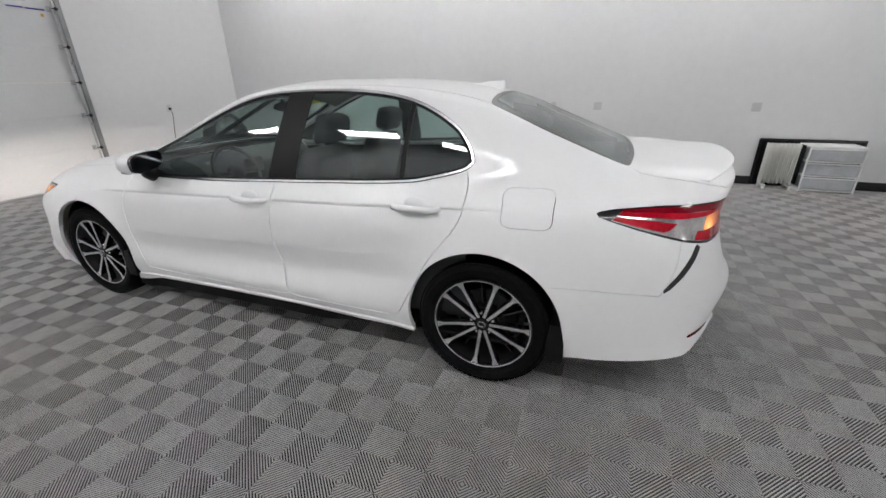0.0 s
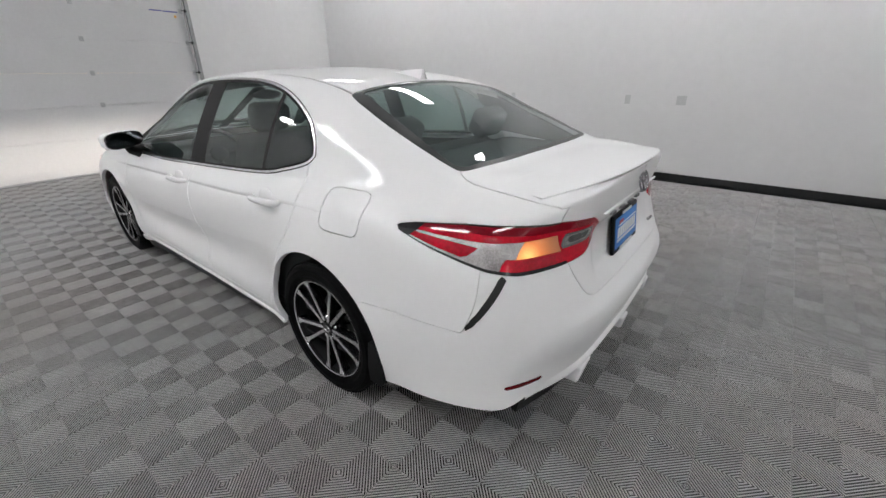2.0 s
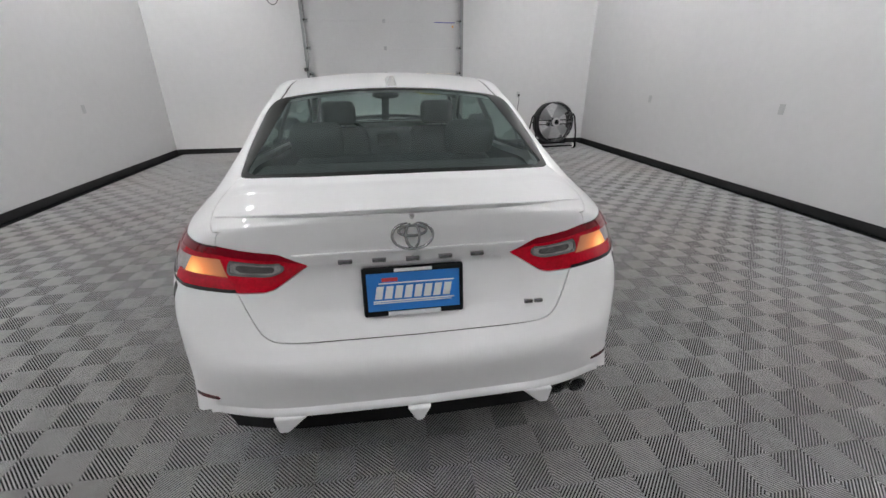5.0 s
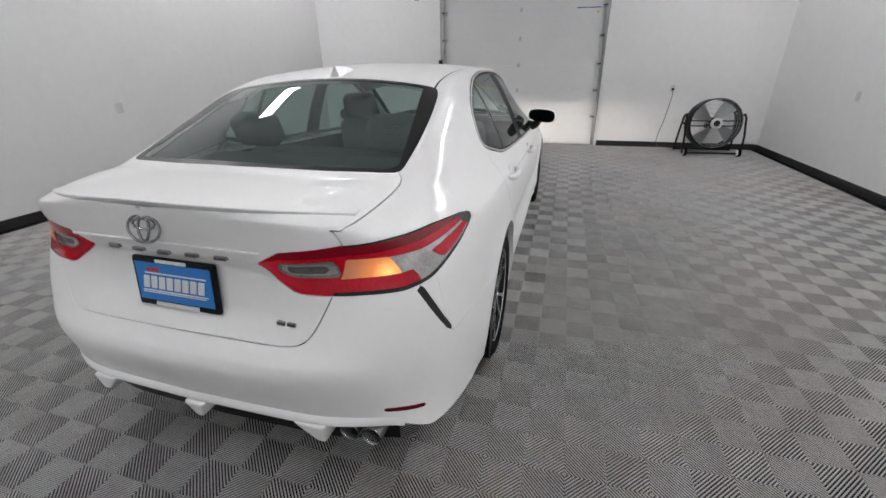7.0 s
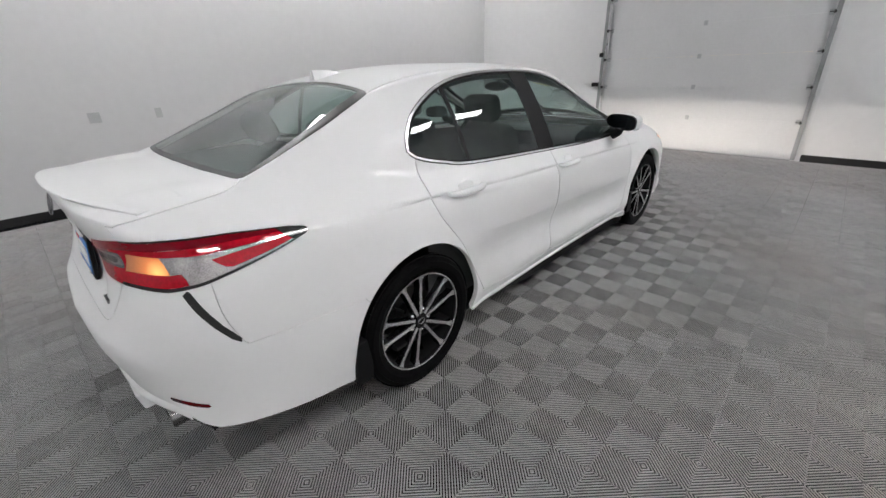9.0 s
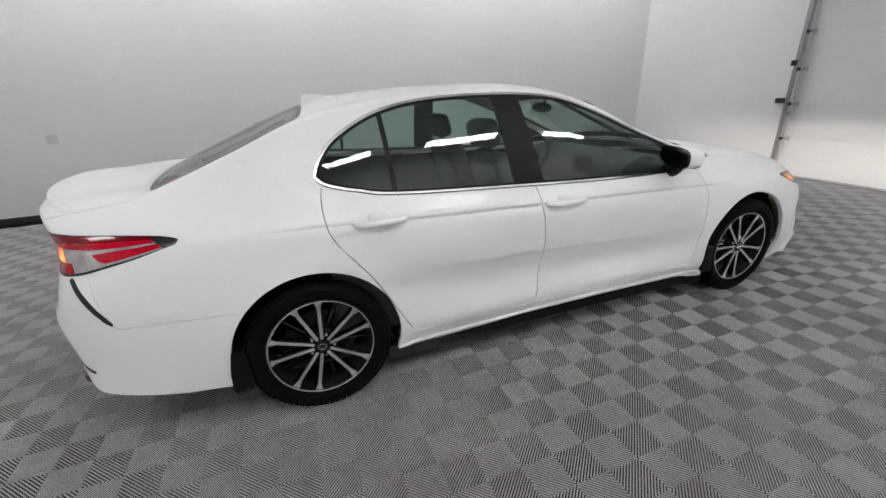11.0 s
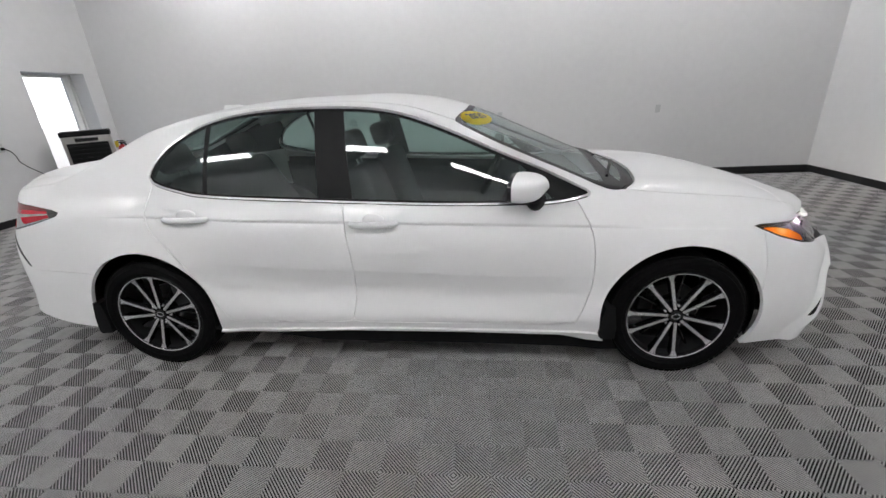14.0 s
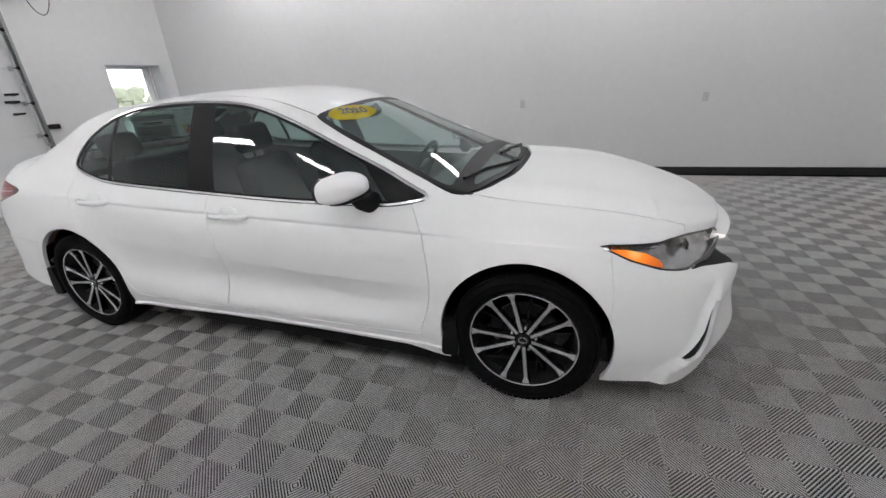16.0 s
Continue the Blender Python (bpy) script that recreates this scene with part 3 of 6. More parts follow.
dv = np.gradient(SKIN, axis=0)
nrm = np.cross(du, dv)
nrm[-1] = np.cross(du[-1], dv[-2])
nrm /= np.maximum(np.linalg.norm(nrm, axis=2, keepdims=True), 1e-9)
for _col in (0, NS - 1):
    nrm[..., _col, 0] = 0
    nrm[:, _col] /= np.maximum(np.linalg.norm(nrm[:, _col], axis=1, keepdims=True), 1e-9)
nrm[-1, :, 0] = 0
nor = np.concatenate([nrm.reshape(-1, 3), (nrm * (-1, 1, 1)).reshape(-1, 3)])


class Skin:
    """Polygons of a skin that can be cut along the zero line of a value given at its points."""

    def __init__(self, pos, nor, lev, arc, polys):
        self.data = np.concatenate([pos, nor, lev[:, None], arc[:, None]], 1)
        self.polys = [(list(p), "body") for p in polys]

    def cut(self, values, name, want=("body",), outer=None):
        """Polygons labelled as in want, where values(data) > 0, get the label name."""
        g = values(self.data)
        g = np.where(np.abs(g) < 1e-6, 1e-6, g)
        extra, at, out = [], {}, []
        base = len(self.data)

        def mid(a, b):
            key = (min(a, b), max(a, b))
            if key not in at:
                s = g[key[0]] / (g[key[0]] - g[key[1]])
                extra.append(self.data[key[0]] * (1 - s) + self.data[key[1]] * s)
                at[key] = base + len(extra) - 1
            return at[key]

        crossed = {}
        for p, lab in self.polys:
            if lab not in want:
                out.append((p, lab, 0))
                continue
            sides = [g[v] > 0 for v in p]
            if all(sides):
                out.append((p, name, 0))
            elif not any(sides):
                out.append((p, lab, 0))
            else:
                pin, pout = [], []
                for k, v in enumerate(p):
                    w = p[(k + 1) % len(p)]
                    (pin if sides[k] else pout).append(v)
                    if sides[k] != sides[(k + 1) % len(p)]:
                        x = mid(v, w)
                        pin.append(x), pout.append(x)
                if len(pin) > 2:
                    out.append((pin, name, 0))
                if len(pout) > 2:
                    out.append((pout, lab, 0))
        if extra:
            self.data = np.concatenate([self.data, np.array(extra)])
        self.polys = [(p, lab) for p, lab, _ in out]
        return self

    def band(self, values, width, name, want=("body",)):
        """A narrow band where |values(data)| < width gets the label name, however coarse the polygons."""
        keep = {lab: "~" + lab for lab in want}
        for lab, tmp in keep.items():
            self.cut(lambda d: values(d) + width, tmp, (lab,))
            self.cut(lambda d: width - values(d), name, (tmp,))
            self.polys = [(p, lab if q == tmp else q) for p, q in self.polys]
        return self

    def take(self, *names):
        got = [p for p, lab in self.polys if lab in names]
        self.polys = [q for q in self.polys if q[1] not in names]
        return got


quads = []
for side in (0, 1):
    o = side * NR * NS
    for r in range(NR - 1):
        for c in range(NS - 1):
            q = [o + r * NS + c, o + r * NS + c + 1, o + (r + 1) * NS + c + 1, o + (r + 1) * NS + c]
            quads.append(q if side == 0 else q[::-1])
car_skin = Skin(pos, nor, lev, arc, quads)


def flank(poly, lo=0.0, hi=7.0, grow=0.0, side=0):
    """Signed distance to an outline drawn on the flank, between two levels; side 1 or -1: that flank alone."""
    def value(d):
        g = inside(d[:, 1:3], poly) + grow
        g = np.where((d[:, 6] < lo) | (d[:, 6] > hi), np.minimum(g, -0.001), g)
        g = np.where(np.abs(d[:, 0]) < 0.45, -1, g)
        return np.where(d[:, 0] * side < 0, -1, g)
    return value


def around(poly, lo=0.0, hi=5.3, grow=0.0):
    def value(d):
        g = inside(d[:, [7, 2]], poly) + grow
        return np.where((d[:, 6] < lo) | (d[:, 6] > hi), np.minimum(g, -0.001), g)
    return value


def above(poly, lo=5.0, hi=9.0, grow=0.0):
    def value(d):
        g = inside(d[:, :2], poly) + grow
        return np.where((d[:, 6] < lo) | (d[:, 6] > hi), np.minimum(g, -0.001), g)
    return value


def seam(fn, width=0.0032):
    """A band either side of an outline's edge."""
    return lambda d: width - np.abs(fn(d))


SEAM = 0.0024
# wheel openings
for ya in (AXLE_F, AXLE_R):
    car_skin.cut(lambda d, ya=ya: np.where(np.abs(d[:, 0]) > 0.5, 0.378 - np.hypot(d[:, 1] - ya, (d[:, 2] - HUB_Z - 0.012) * 1.0), -1), "arch")
car_skin.take("arch")
# lamps and glass first, then panels, then the seams between them
car_skin.cut(around(TAIL, 3, 5.6), "tail")


def lamp_height(d):
    """How far up within the tail light a point lies, 0 to 1."""
    a, z = d[:, 7], d[:, 2]
    top = np.interp(a, TAIL[:8, 0], TAIL[:8, 1])
    low = np.interp(a, np.concatenate([TAIL[:1, 0], TAIL[:6:-1, 0]]), np.concatenate([TAIL[:1, 1], TAIL[:6:-1, 1]]))
    return (z - low) / np.maximum(top - low, 0.004)


car_skin.cut(around(LID, 2.0, 5.4), "lid_tail", ("tail",))
car_skin.cut(lambda d: d[:, 7] - arc_y(-1.945) + .05 * (lamp_height(d) - .5), "tail_tip", ("tail",))
# a rim along the top, then the lens: a red band, a thin clear one, a red wedge, and a clear corner
car_skin.cut(lambda d: .965 - lamp_height(d), "tail_red", ("tail",))
car_skin.cut(lambda d: np.minimum(.70 - .10 * np.clip((d[:, 7] - arc_tail(.60)) / (arc_y(-2.1) - arc_tail(.60)), 0, 1) - lamp_height(d), (d[:, 7] - arc_tail(.50)) * 6), "tail_clear", ("tail_red",))
car_skin.cut(lambda d: np.minimum(np.minimum(.50 - lamp_height(d), lamp_height(d) - .15), (d[:, 7] - arc_y(-2.17) - .14 * (.44 - lamp_height(d))) * 6), "tail_red", ("tail_clear",))
car_skin.cut(lambda d: np.minimum(.33 - lamp_height(d), (arc_tail(.732) + .06 * (.2 - lamp_height(d)) - d[:, 7]) * 6), "tail_red", ("tail_clear",))
car_skin.cut(lambda d: np.minimum(lamp_height(d) - .80, (d[:, 7] - arc_tail(.335)) * 6), "lid_top", ("lid_tail",))
car_skin.cut(lambda d: np.minimum(np.minimum(lamp_height(d) - .38, .72 - lamp_height(d)), np.minimum(d[:, 7] - arc_tail(.388), arc_tail(.560) - d[:, 7]) * 8), "lid_rim", ("lid_tail",))
car_skin.cut(lambda d: np.minimum(np.minimum(lamp_height(d) - .42, .68 - lamp_height(d)), np.minimum(d[:, 7] - arc_tail(.397), arc_tail(.553) - d[:, 7]) * 8), "lid_clear", ("lid_rim",))
car_skin.cut(lambda d: np.minimum(np.minimum(lamp_height(d) - .47, .63 - lamp_height(d)), np.minimum(d[:, 7] - arc_tail(.415), arc_tail(.535) - d[:, 7]) * 8), "lid_smoke", ("lid_clear",))
car_skin.cut(lambda d: np.minimum(lamp_height(d) - .80, .965 - lamp_height(d)), "tail_top", ("tail_red",))
car_skin.cut(lambda d: .07 - lamp_height(d), "tail_edge", ("tail_red", "tail_clear"))
car_skin.cut(lambda d: arc_tail(.695) - d[:, 7] - .05 * (lamp_height(d) - .5), "tail_amber", ("tail_clear",))
car_skin.cut(around(STRIP, 2, 4.6), "strip")
car_skin.cut(around(HEAD, 3, 5.4), "head_rim")
car_skin.cut(around(HEAD, 3, 5.4, -.006), "head", ("head_rim",))
car_skin.cut(around(AMBERS, 3, 5.4), "head_amber", ("head",))
car_skin.cut(around(GRILLE, 0, 3), "grille")
car_skin.cut(around(UPGRILLE, 2.5, 5), "grille")
car_skin.cut(around(INTAKE, 0, 3), "intake")
car_skin.cut(around(REFLECT, 0, 2), "reflector")
car_skin.cut(flank(DLO, 4.2, 7.4, 0.0135), "pane_edge")
car_skin.cut(flank(DLO, 4.2, 7.4, 0.0112), "chrome", ("pane_edge",))
car_skin.cut(flank(DLO, 4.2, 7.4, 0.002), "pane_edge", ("chrome",))
car_skin.cut(flank(DLO, 4.2, 7.4, -0.008), "pane", ("pane_edge",))
car_skin.cut(lambda d: np.where(np.abs(d[:, 0]) < .4, -1, np.minimum(d[:, 1] - (-.372 - .08 * (d[:, 2] - .96)), (-.195 - .13 * (d[:, 2] - .96)) - d[:, 1])), "pillar", ("pane",))
car_skin.band(lambda d: d[:, 1] + .985 + .02 * (d[:, 2] - 1.0), 0.012, "pane_edge", ("pane",))
car_skin.cut(lambda d: np.minimum(d[:, 1] - (0.79 - .95 * (d[:, 2] - .94)), 0.3), "sail", ("pane",))
car_skin.cut(above(SCREEN, 5.6, 9.5), "screen_edge")
car_skin.cut(above(SCREEN, 5.6, 9.5, -0.035), "screen", ("screen_edge",))
car_skin.cut(above(BACKLIGHT, 5.6, 9.5), "back_edge")
car_skin.cut(lambda d: np.minimum(above(BACKLIGHT, 5.6, 9.5, -0.022)(d), .585 + .16 * (-1.93 - d[:, 1]) - np.abs(d[:, 0])), "back", ("back_edge",))
car_skin.cut(above(LIDTOP, 5.0, 9.5), "lid")
car_skin.cut(around(LID, 2.0, 5.0), "lid")
car_skin.cut(above(HOOD, 5.0, 9.5), "hood")
car_skin.cut(around(np.array([(arc_nose(.652), .86), (arc_nose(.640), .80), (arc_nose(.62), .75), (ARC[-1] + .1, .72), (ARC[-1] + .1, .9)]), 4.0, 5.0), "hood")
car_skin.cut(above(COWL, 5.0, 9.5), "cowl")
car_skin.cut(lambda d: np.where(d[:, 6] > 6.6, np.minimum(d[:, 1] + 1.40, .33 - d[:, 1]), -1), "roof")
car_skin.band(lambda d: np.abs(d[:, 0]) - np.interp(d[:, 1], ROOFLINE[:, 0], ROOFLINE[:, 1]), 0.0045, "ditch", ("roof",))
car_skin.cut(lambda d: np.where((d[:, 6] > 5.3) & (d[:, 6] < 7.05) & (np.abs(d[:, 0]) > .35), np.minimum(-1.22 - d[:, 1], d[:, 1] + 1.97), -1), "quarter", ("body",))
car_skin.cut(flank(DOOR_F, 0, 5.6), "door_front")
car_skin.cut(flank(DOOR_R, 0, 5.6), "door_rear")
car_skin.cut(flank(FUEL, 3, 6, 0, -1), "fuel_door")
car_skin.cut(lambda d: np.where(d[:, 1] < -1.7, .605 + .0 * d[:, 1] - d[:, 2], -1), "rear_bumper")
car_skin.cut(around(np.array([(-.1, .86), (arc_y(-2.19), .86), (arc_y(-2.13), .603), (arc_y(-2.0), .603), (arc_y(-2.0), .5), (-.1, .5)]), 1, 4.5), "rear_bumper")
car_skin.cut(lambda d: np.where((d[:, 1] > 1.3) & (d[:, 6] < 4.15), d[:, 1] - (1.765 + .0 * d[:, 2]) + .15 * np.clip(d[:, 2] - .62, 0, 1), -1), "front_bumper")
car_skin.cut(lambda d: np.where((np.abs(d[:, 1]) < 1.5) & (d[:, 6] < 1.6), .262 - d[:, 2] - .02 * np.abs(d[:, 1]), -1), "sill")
car_skin.cut(lambda d: np.where((np.abs(d[:, 1]) < 1.06) & (d[:, 6] < 1.6), np.interp(d[:, 1], [-1.02, -.30, .30, .85, 1.0], [.212, .244, .240, .225, .19]) - d[:, 2], -1), "sill_low", ("sill",))


def shell(names, name, mat, parent, label="", depth=0.018, gap=0.0016, sides=(1, -1), push=0.0, one=False):
    """One mesh a side (or one in all) from the polygons of those labels, with a turned-in edge all round."""
    polys = car_skin.take(*names)
    made = []
    for side in ((0,) if one else sides):
        some = [p for p in polys if side == 0 or car_skin.data[p, 0].mean() * side > 0]
        if not some:
            continue
        weld, verts, norms, faces = {}, [], [], []

        def vid(i):
            key = tuple(np.round(car_skin.data[i, :3], 5))
            if key not in weld:
                weld[key] = len(verts)
                verts.append(car_skin.data[i, :3].copy()), norms.append(car_skin.data[i, 3:6].copy())
            return weld[key]

        for p in some:
            q = [vid(i) for i in p]
            q = [v for k, v in enumerate(q) if v != q[k - 1]]
            if len(q) > 2 and len(set(q)) == len(q):
                faces.append(q)
        edges = {}
        for q in faces:
            for k, v in enumerate(q):
                edges[(v, q[(k + 1) % len(q)])] = 1
        rim = [(a, b) for a, b in edges if (b, a) not in edges and abs(verts[a][0]) + abs(verts[b][0]) > 1e-4]
        vs, ns = np.array(verts), np.array(norms)
        ns /= np.maximum(np.linalg.norm(ns, axis=1, keepdims=True), 1e-9)
        # draw the open edge back by the seam's half width
        pull = np.zeros_like(vs)
        for a, b in rim:
            inward = np.cross(ns[a] + ns[b], vs[b] - vs[a])
            inward /= max(np.linalg.norm(inward), 1e-9)
            pull[a] += inward
            pull[b] += inward
        size = np.linalg.norm(pull, axis=1, keepdims=True)
        vs = vs + np.where(size > 1e-6, pull / np.maximum(size, 1e-6), 0) * gap + ns * push
        if depth:
            inner, start = {}, len(vs)
            addv, addn = [], []
            for a, b in rim:
                inward = np.cross(ns[a] + ns[b], vs[b] - vs[a])
                inward = -inward / max(np.linalg.norm(inward), 1e-9)
                ids = []
                for v, deep in ((a, 0), (b, 0), (b, depth), (a, depth)):
                    ids.append(start + len(addv))
                    addv.append(vs[v] - ns[v] * deep), addn.append(inward)
                faces.append([ids[1], ids[0], ids[3], ids[2]])
            if addv:
                vs, ns = np.concatenate([vs, addv]), np.concatenate([ns, addn])
        me = bpy.data.meshes.new(name)
        me.from_pydata(vs.tolist(), [], faces)
        for pl in me.polygons:
            pl.use_smooth = True
        me.normals_split_custom_set_from_vertices(ns.tolist())
        made.append(link(name, me, mat, parent, label))
    return made


car = thing("sedan_car", pose(0, 0, 0), "white four-door sedan with black alloy wheels, parked on grey tiles", "car")
shell(("pane",), "window_pane", GLASS, car, "tinted side window", 0.004, 0)
shell(("pane_edge",), "window_seal", BLACK, car, "", 0.006, 0)
shell(("pillar",), "pillar_cover", BLACK, car, "satin black door pillar cover", 0.006, 0.001)
shell(("sail",), "mirror_corner", BLACK, car, "black corner trim by the mirror", 0.006, 0)
shell(("chrome",), "window_trim", CHROME, car, "chrome strip round the side windows", 0.012, 0, push=0.003)
shell(("screen",), "windscreen", SHIELD, car, "clear tinted windscreen", 0.004, 0, one=True)
shell(("screen_edge",), "windscreen_border", BLACK, car, "", 0.006, 0, one=True)
shell(("back",), "rear_window", REARGLASS, car, "tinted rear window", 0.004, 0, one=True)
shell(("back_edge",), "rear_window_border", FRIT, car, "", 0.006, 0, one=True)

def copy_polys(*names):
    """The same polygons once more, under a new label."""
    car_skin.polys += [(list(p), lab + "_copy") for p, lab in car_skin.polys if lab in names]


shell(("tail_top", "lid_top"), "tail_light_upper", REDDEEP, car, "deep red upper edge of the tail light", 0.02, 0.0006)
shell(("lid_rim",), "lid_light_bezel", DARKCHROME, car, "chrome bezel in the tail light", 0.01, 0)
shell(("lid_smoke",), "lid_light_smoke", SMOKE, car, "smoked reflector in the tail light", 0.01, 0, push=-0.004)
shell(("tail_edge",), "tail_light_edge", GLOSSBLACK, car, "", 0.02, 0)
shell(("tail_red", "lid_tail"), "tail_light", REDLENS, car, "red tail light lens, glowing", 0.02, 0.001)
shell(("tail",), "tail_light_rim", GLOSSBLACK, car, "", 0.02, 0)
shell(("tail_clear",), "tail_light_clear", SILVER, car, "clear section of the tail light", 0.01, 0, push=-0.002)
shell(("lid_clear",), "lid_light_clear", SILVER, car, "clear slot of the tail light", 0.01, 0, push=-0.002)
GLOW = bulb_material("lit_indicator", (0.42, 0.20, 0.12), (.685, 2.305, .875), .130, (1.0, .60, .16), (.50, .14, .020), (.20, .05, .008), (.07, .018, .004), 1.2)
FRONTGLOW = bulb_material("lit_front_indicator", (0.60, 0.12, 0.010), (.83, 1.825, .770), .10, (1.0, .85, .35), (.9, .30, .03), (.5, .13, .01), (.25, .05, .005), 0.6)
shell(("tail_amber",), "tail_indicator", GLOW, car, "amber indicator glowing in the tail light", 0.01, 0, push=-0.001)
shell(("tail_tip",), "tail_light_tip", GLOSSBLACK, car, "smoked black tip of the tail light", 0.01, 0)
shell(("head_rim",), "headlight_rim", GLOSSBLACK, car, "black rim of the headlight", 0.02, 0)
copy_polys("head")
shell(("head_copy",), "headlight_bowl", BOWL, car, "dark chrome inside the headlight", 0.0, 0, push=-0.03)
shell(("head_amber",), "front_indicator", FRONTGLOW, car, "amber indicator, glowing", 0.012, 0.0008)
shell(("cowl",), "cowl", BLACK, car, "black plastic cowl under the windscreen", 0.01, 0, one=True, push=-0.012)
shell(("ditch",), "roof_strip", BLACK, car, "", 0.004, 0, push=-0.003)
shell(("strip",), "bumper_slit", GAP, car, "", 0.006, 0, push=0.0008)
shell(("head",), "headlight", LENS, car, "clear headlight lens with amber indicator", 0.02, 0.001)
shell(("grille",), "grille", BLACK, car, "black mesh grille", 0.02, 0, one=True, push=-0.02)
shell(("intake",), "air_intake", BLACK, car, "", 0.01, 0, push=-0.015)
shell(("reflector",), "bumper_reflector", REDDARK, car, "red bumper reflector", 0.006, 0, push=0.001)
shell(("lid",), "boot_lid", PAINT, car, "", 0.02, SEAM, one=True)
shell(("hood",), "bonnet", PAINT, car, "", 0.02, SEAM, one=True)
shell(("door_front",), "front_door", PAINT, car, "", 0.03, SEAM)
shell(("door_rear",), "rear_door", PAINT, car, "", 0.03, SEAM)
copy_polys("quarter")
shell(("fuel_door",), "fuel_flap", PAINT, car, "", 0.012, SEAM * .8)
shell(("sill",), "side_skirt", PAINT, car, "", 0.03, 0.0006, push=0.012)
shell(("sill_low",), "skirt_underside", BLACK, car, "black underside of the side skirt", 0.01, 0, push=-0.004)
shell(("rear_bumper",), "rear_bumper", PAINT, car, "", 0.02, 0.0008, one=True)
shell(("front_bumper",), "front_bumper", PAINT, car, "", 0.02, 0.0008, one=True)
shell(("quarter_copy",), "quarter_trim", TRIM, car, "dark trim inside the rear pillar", 0.004, 0, push=-0.034)
shell(("body", "quarter", "roof"), "body", PAINT, car, "", 0.025, SEAM * .6, one=True)

# ---- the car: fittings ----


def flank_x(y, z):
    """Half width of the skin at (y, z) on the flank."""
    d = (SKIN[..., 1] - y) ** 2 + (SKIN[..., 2] - z) ** 2 + np.where(SKIN[..., 0] < 0.5, 1.0, 0)
    k = np.argsort(d.ravel())[:4]
    w = 1 / (d.ravel()[k] + 1e-6)
    return float((SKIN[..., 0].ravel()[k] * w).sum() / w.sum())


def top_z(x, y):
    """Height of the skin at (x, y), seen from above."""
    d = (SKIN[..., 0] - abs(x)) ** 2 + (SKIN[..., 1] - y) ** 2 + np.where(LEVEL[:, None] < 5.5, 1.0, 0)
    k = np.argsort(d.ravel())[:4]
    w = 1 / (d.ravel()[k] + 1e-6)
    return float((SKIN[..., 2].ravel()[k] * w).sum() / w.sum())


def tail_y(x, z):
    """Where the tail lies behind (x, z)."""
    s = SKIN[:, :60]
    d = (s[..., 0] - abs(x)) ** 2 + (s[..., 2] - z) ** 2
    k = np.argsort(d.ravel())[:4]
    w = 1 / (d.ravel()[k] + 1e-6)
    return float((s[..., 1].ravel()[k] * w).sum() / w.sum())


def slab(rows, cols, depth, name, mat, label="", mirror=True, mirror_joined=True):
    """A lining that follows the skin at a depth, of the rows and columns given."""
    s = SKIN[np.ix_(rows, cols)] - nrm[np.ix_(rows, cols)] * depth
    bm = bmesh.new()
    for sx in ((1, -1) if mirror else (1,)):
        g = [[bm.verts.new((sx * p[0], p[1], p[2])) for p in row] for row in s]
        for a, b in zip(g, g[1:]):
            for k in range(len(a) - 1):
                q = (a[k], a[k + 1], b[k + 1], b[k])
                bm.faces.new(q if sx > 0 else q[::-1])
        if not mirror_joined:
            part(name, bm, mat, car, label, 50)
            bm = bmesh.new()
    if mirror_joined:
        bmesh.ops.remove_doubles(bm, verts=bm.verts[:], dist=1e-4)
        part(name, bm, mat, car, label, 50)


def ellipsoid(bm, c, r, m=None, u=24, v=14):
    got = bmesh.ops.create_uvsphere(bm, u_segments=u, v_segments=v, radius=1.0)["verts"]
    for p in got:
        q = Vector((c[0] + p.co.x * r[0], c[1] + p.co.y * r[1], c[2] + p.co.z * r[2]))
        p.co = m @ q if m is not None else q
    return got


# door handles with their cups
for sd in (1, -1):
    for y0, z0 in ((-1.08, .903), (-.09, .861)):
        x0 = flank_x(y0, z0)
        bm = bmesh.new()
        path = [(sd * (x0 - .006), y0 - .118, z0 + .002), (sd * (x0 + .016), y0 - .108, z0 + .001), (sd * (x0 + .030), y0 - .07, z0), (sd * (x0 + .034), y0, z0), (sd * (x0 + .030), y0 + .07, z0 - .001), (sd * (x0 + .016), y0 + .108, z0 - .002), (sd * (x0 - .006), y0 + .118, z0 - .003)]
        add_tube(bm, path, .016, 12, radii=[.010, .014, .016, .0165, .016, .014, .010])
        part("door_handle", bm, PAINT, car, "white door handle", 60)
        bm = bmesh.new()
        ellipsoid(bm, (sd * (x0 - .010), y0, z0 + .004), (.016, .062, .043))
        part("handle_cup", bm, PAINT, car, "", 60)

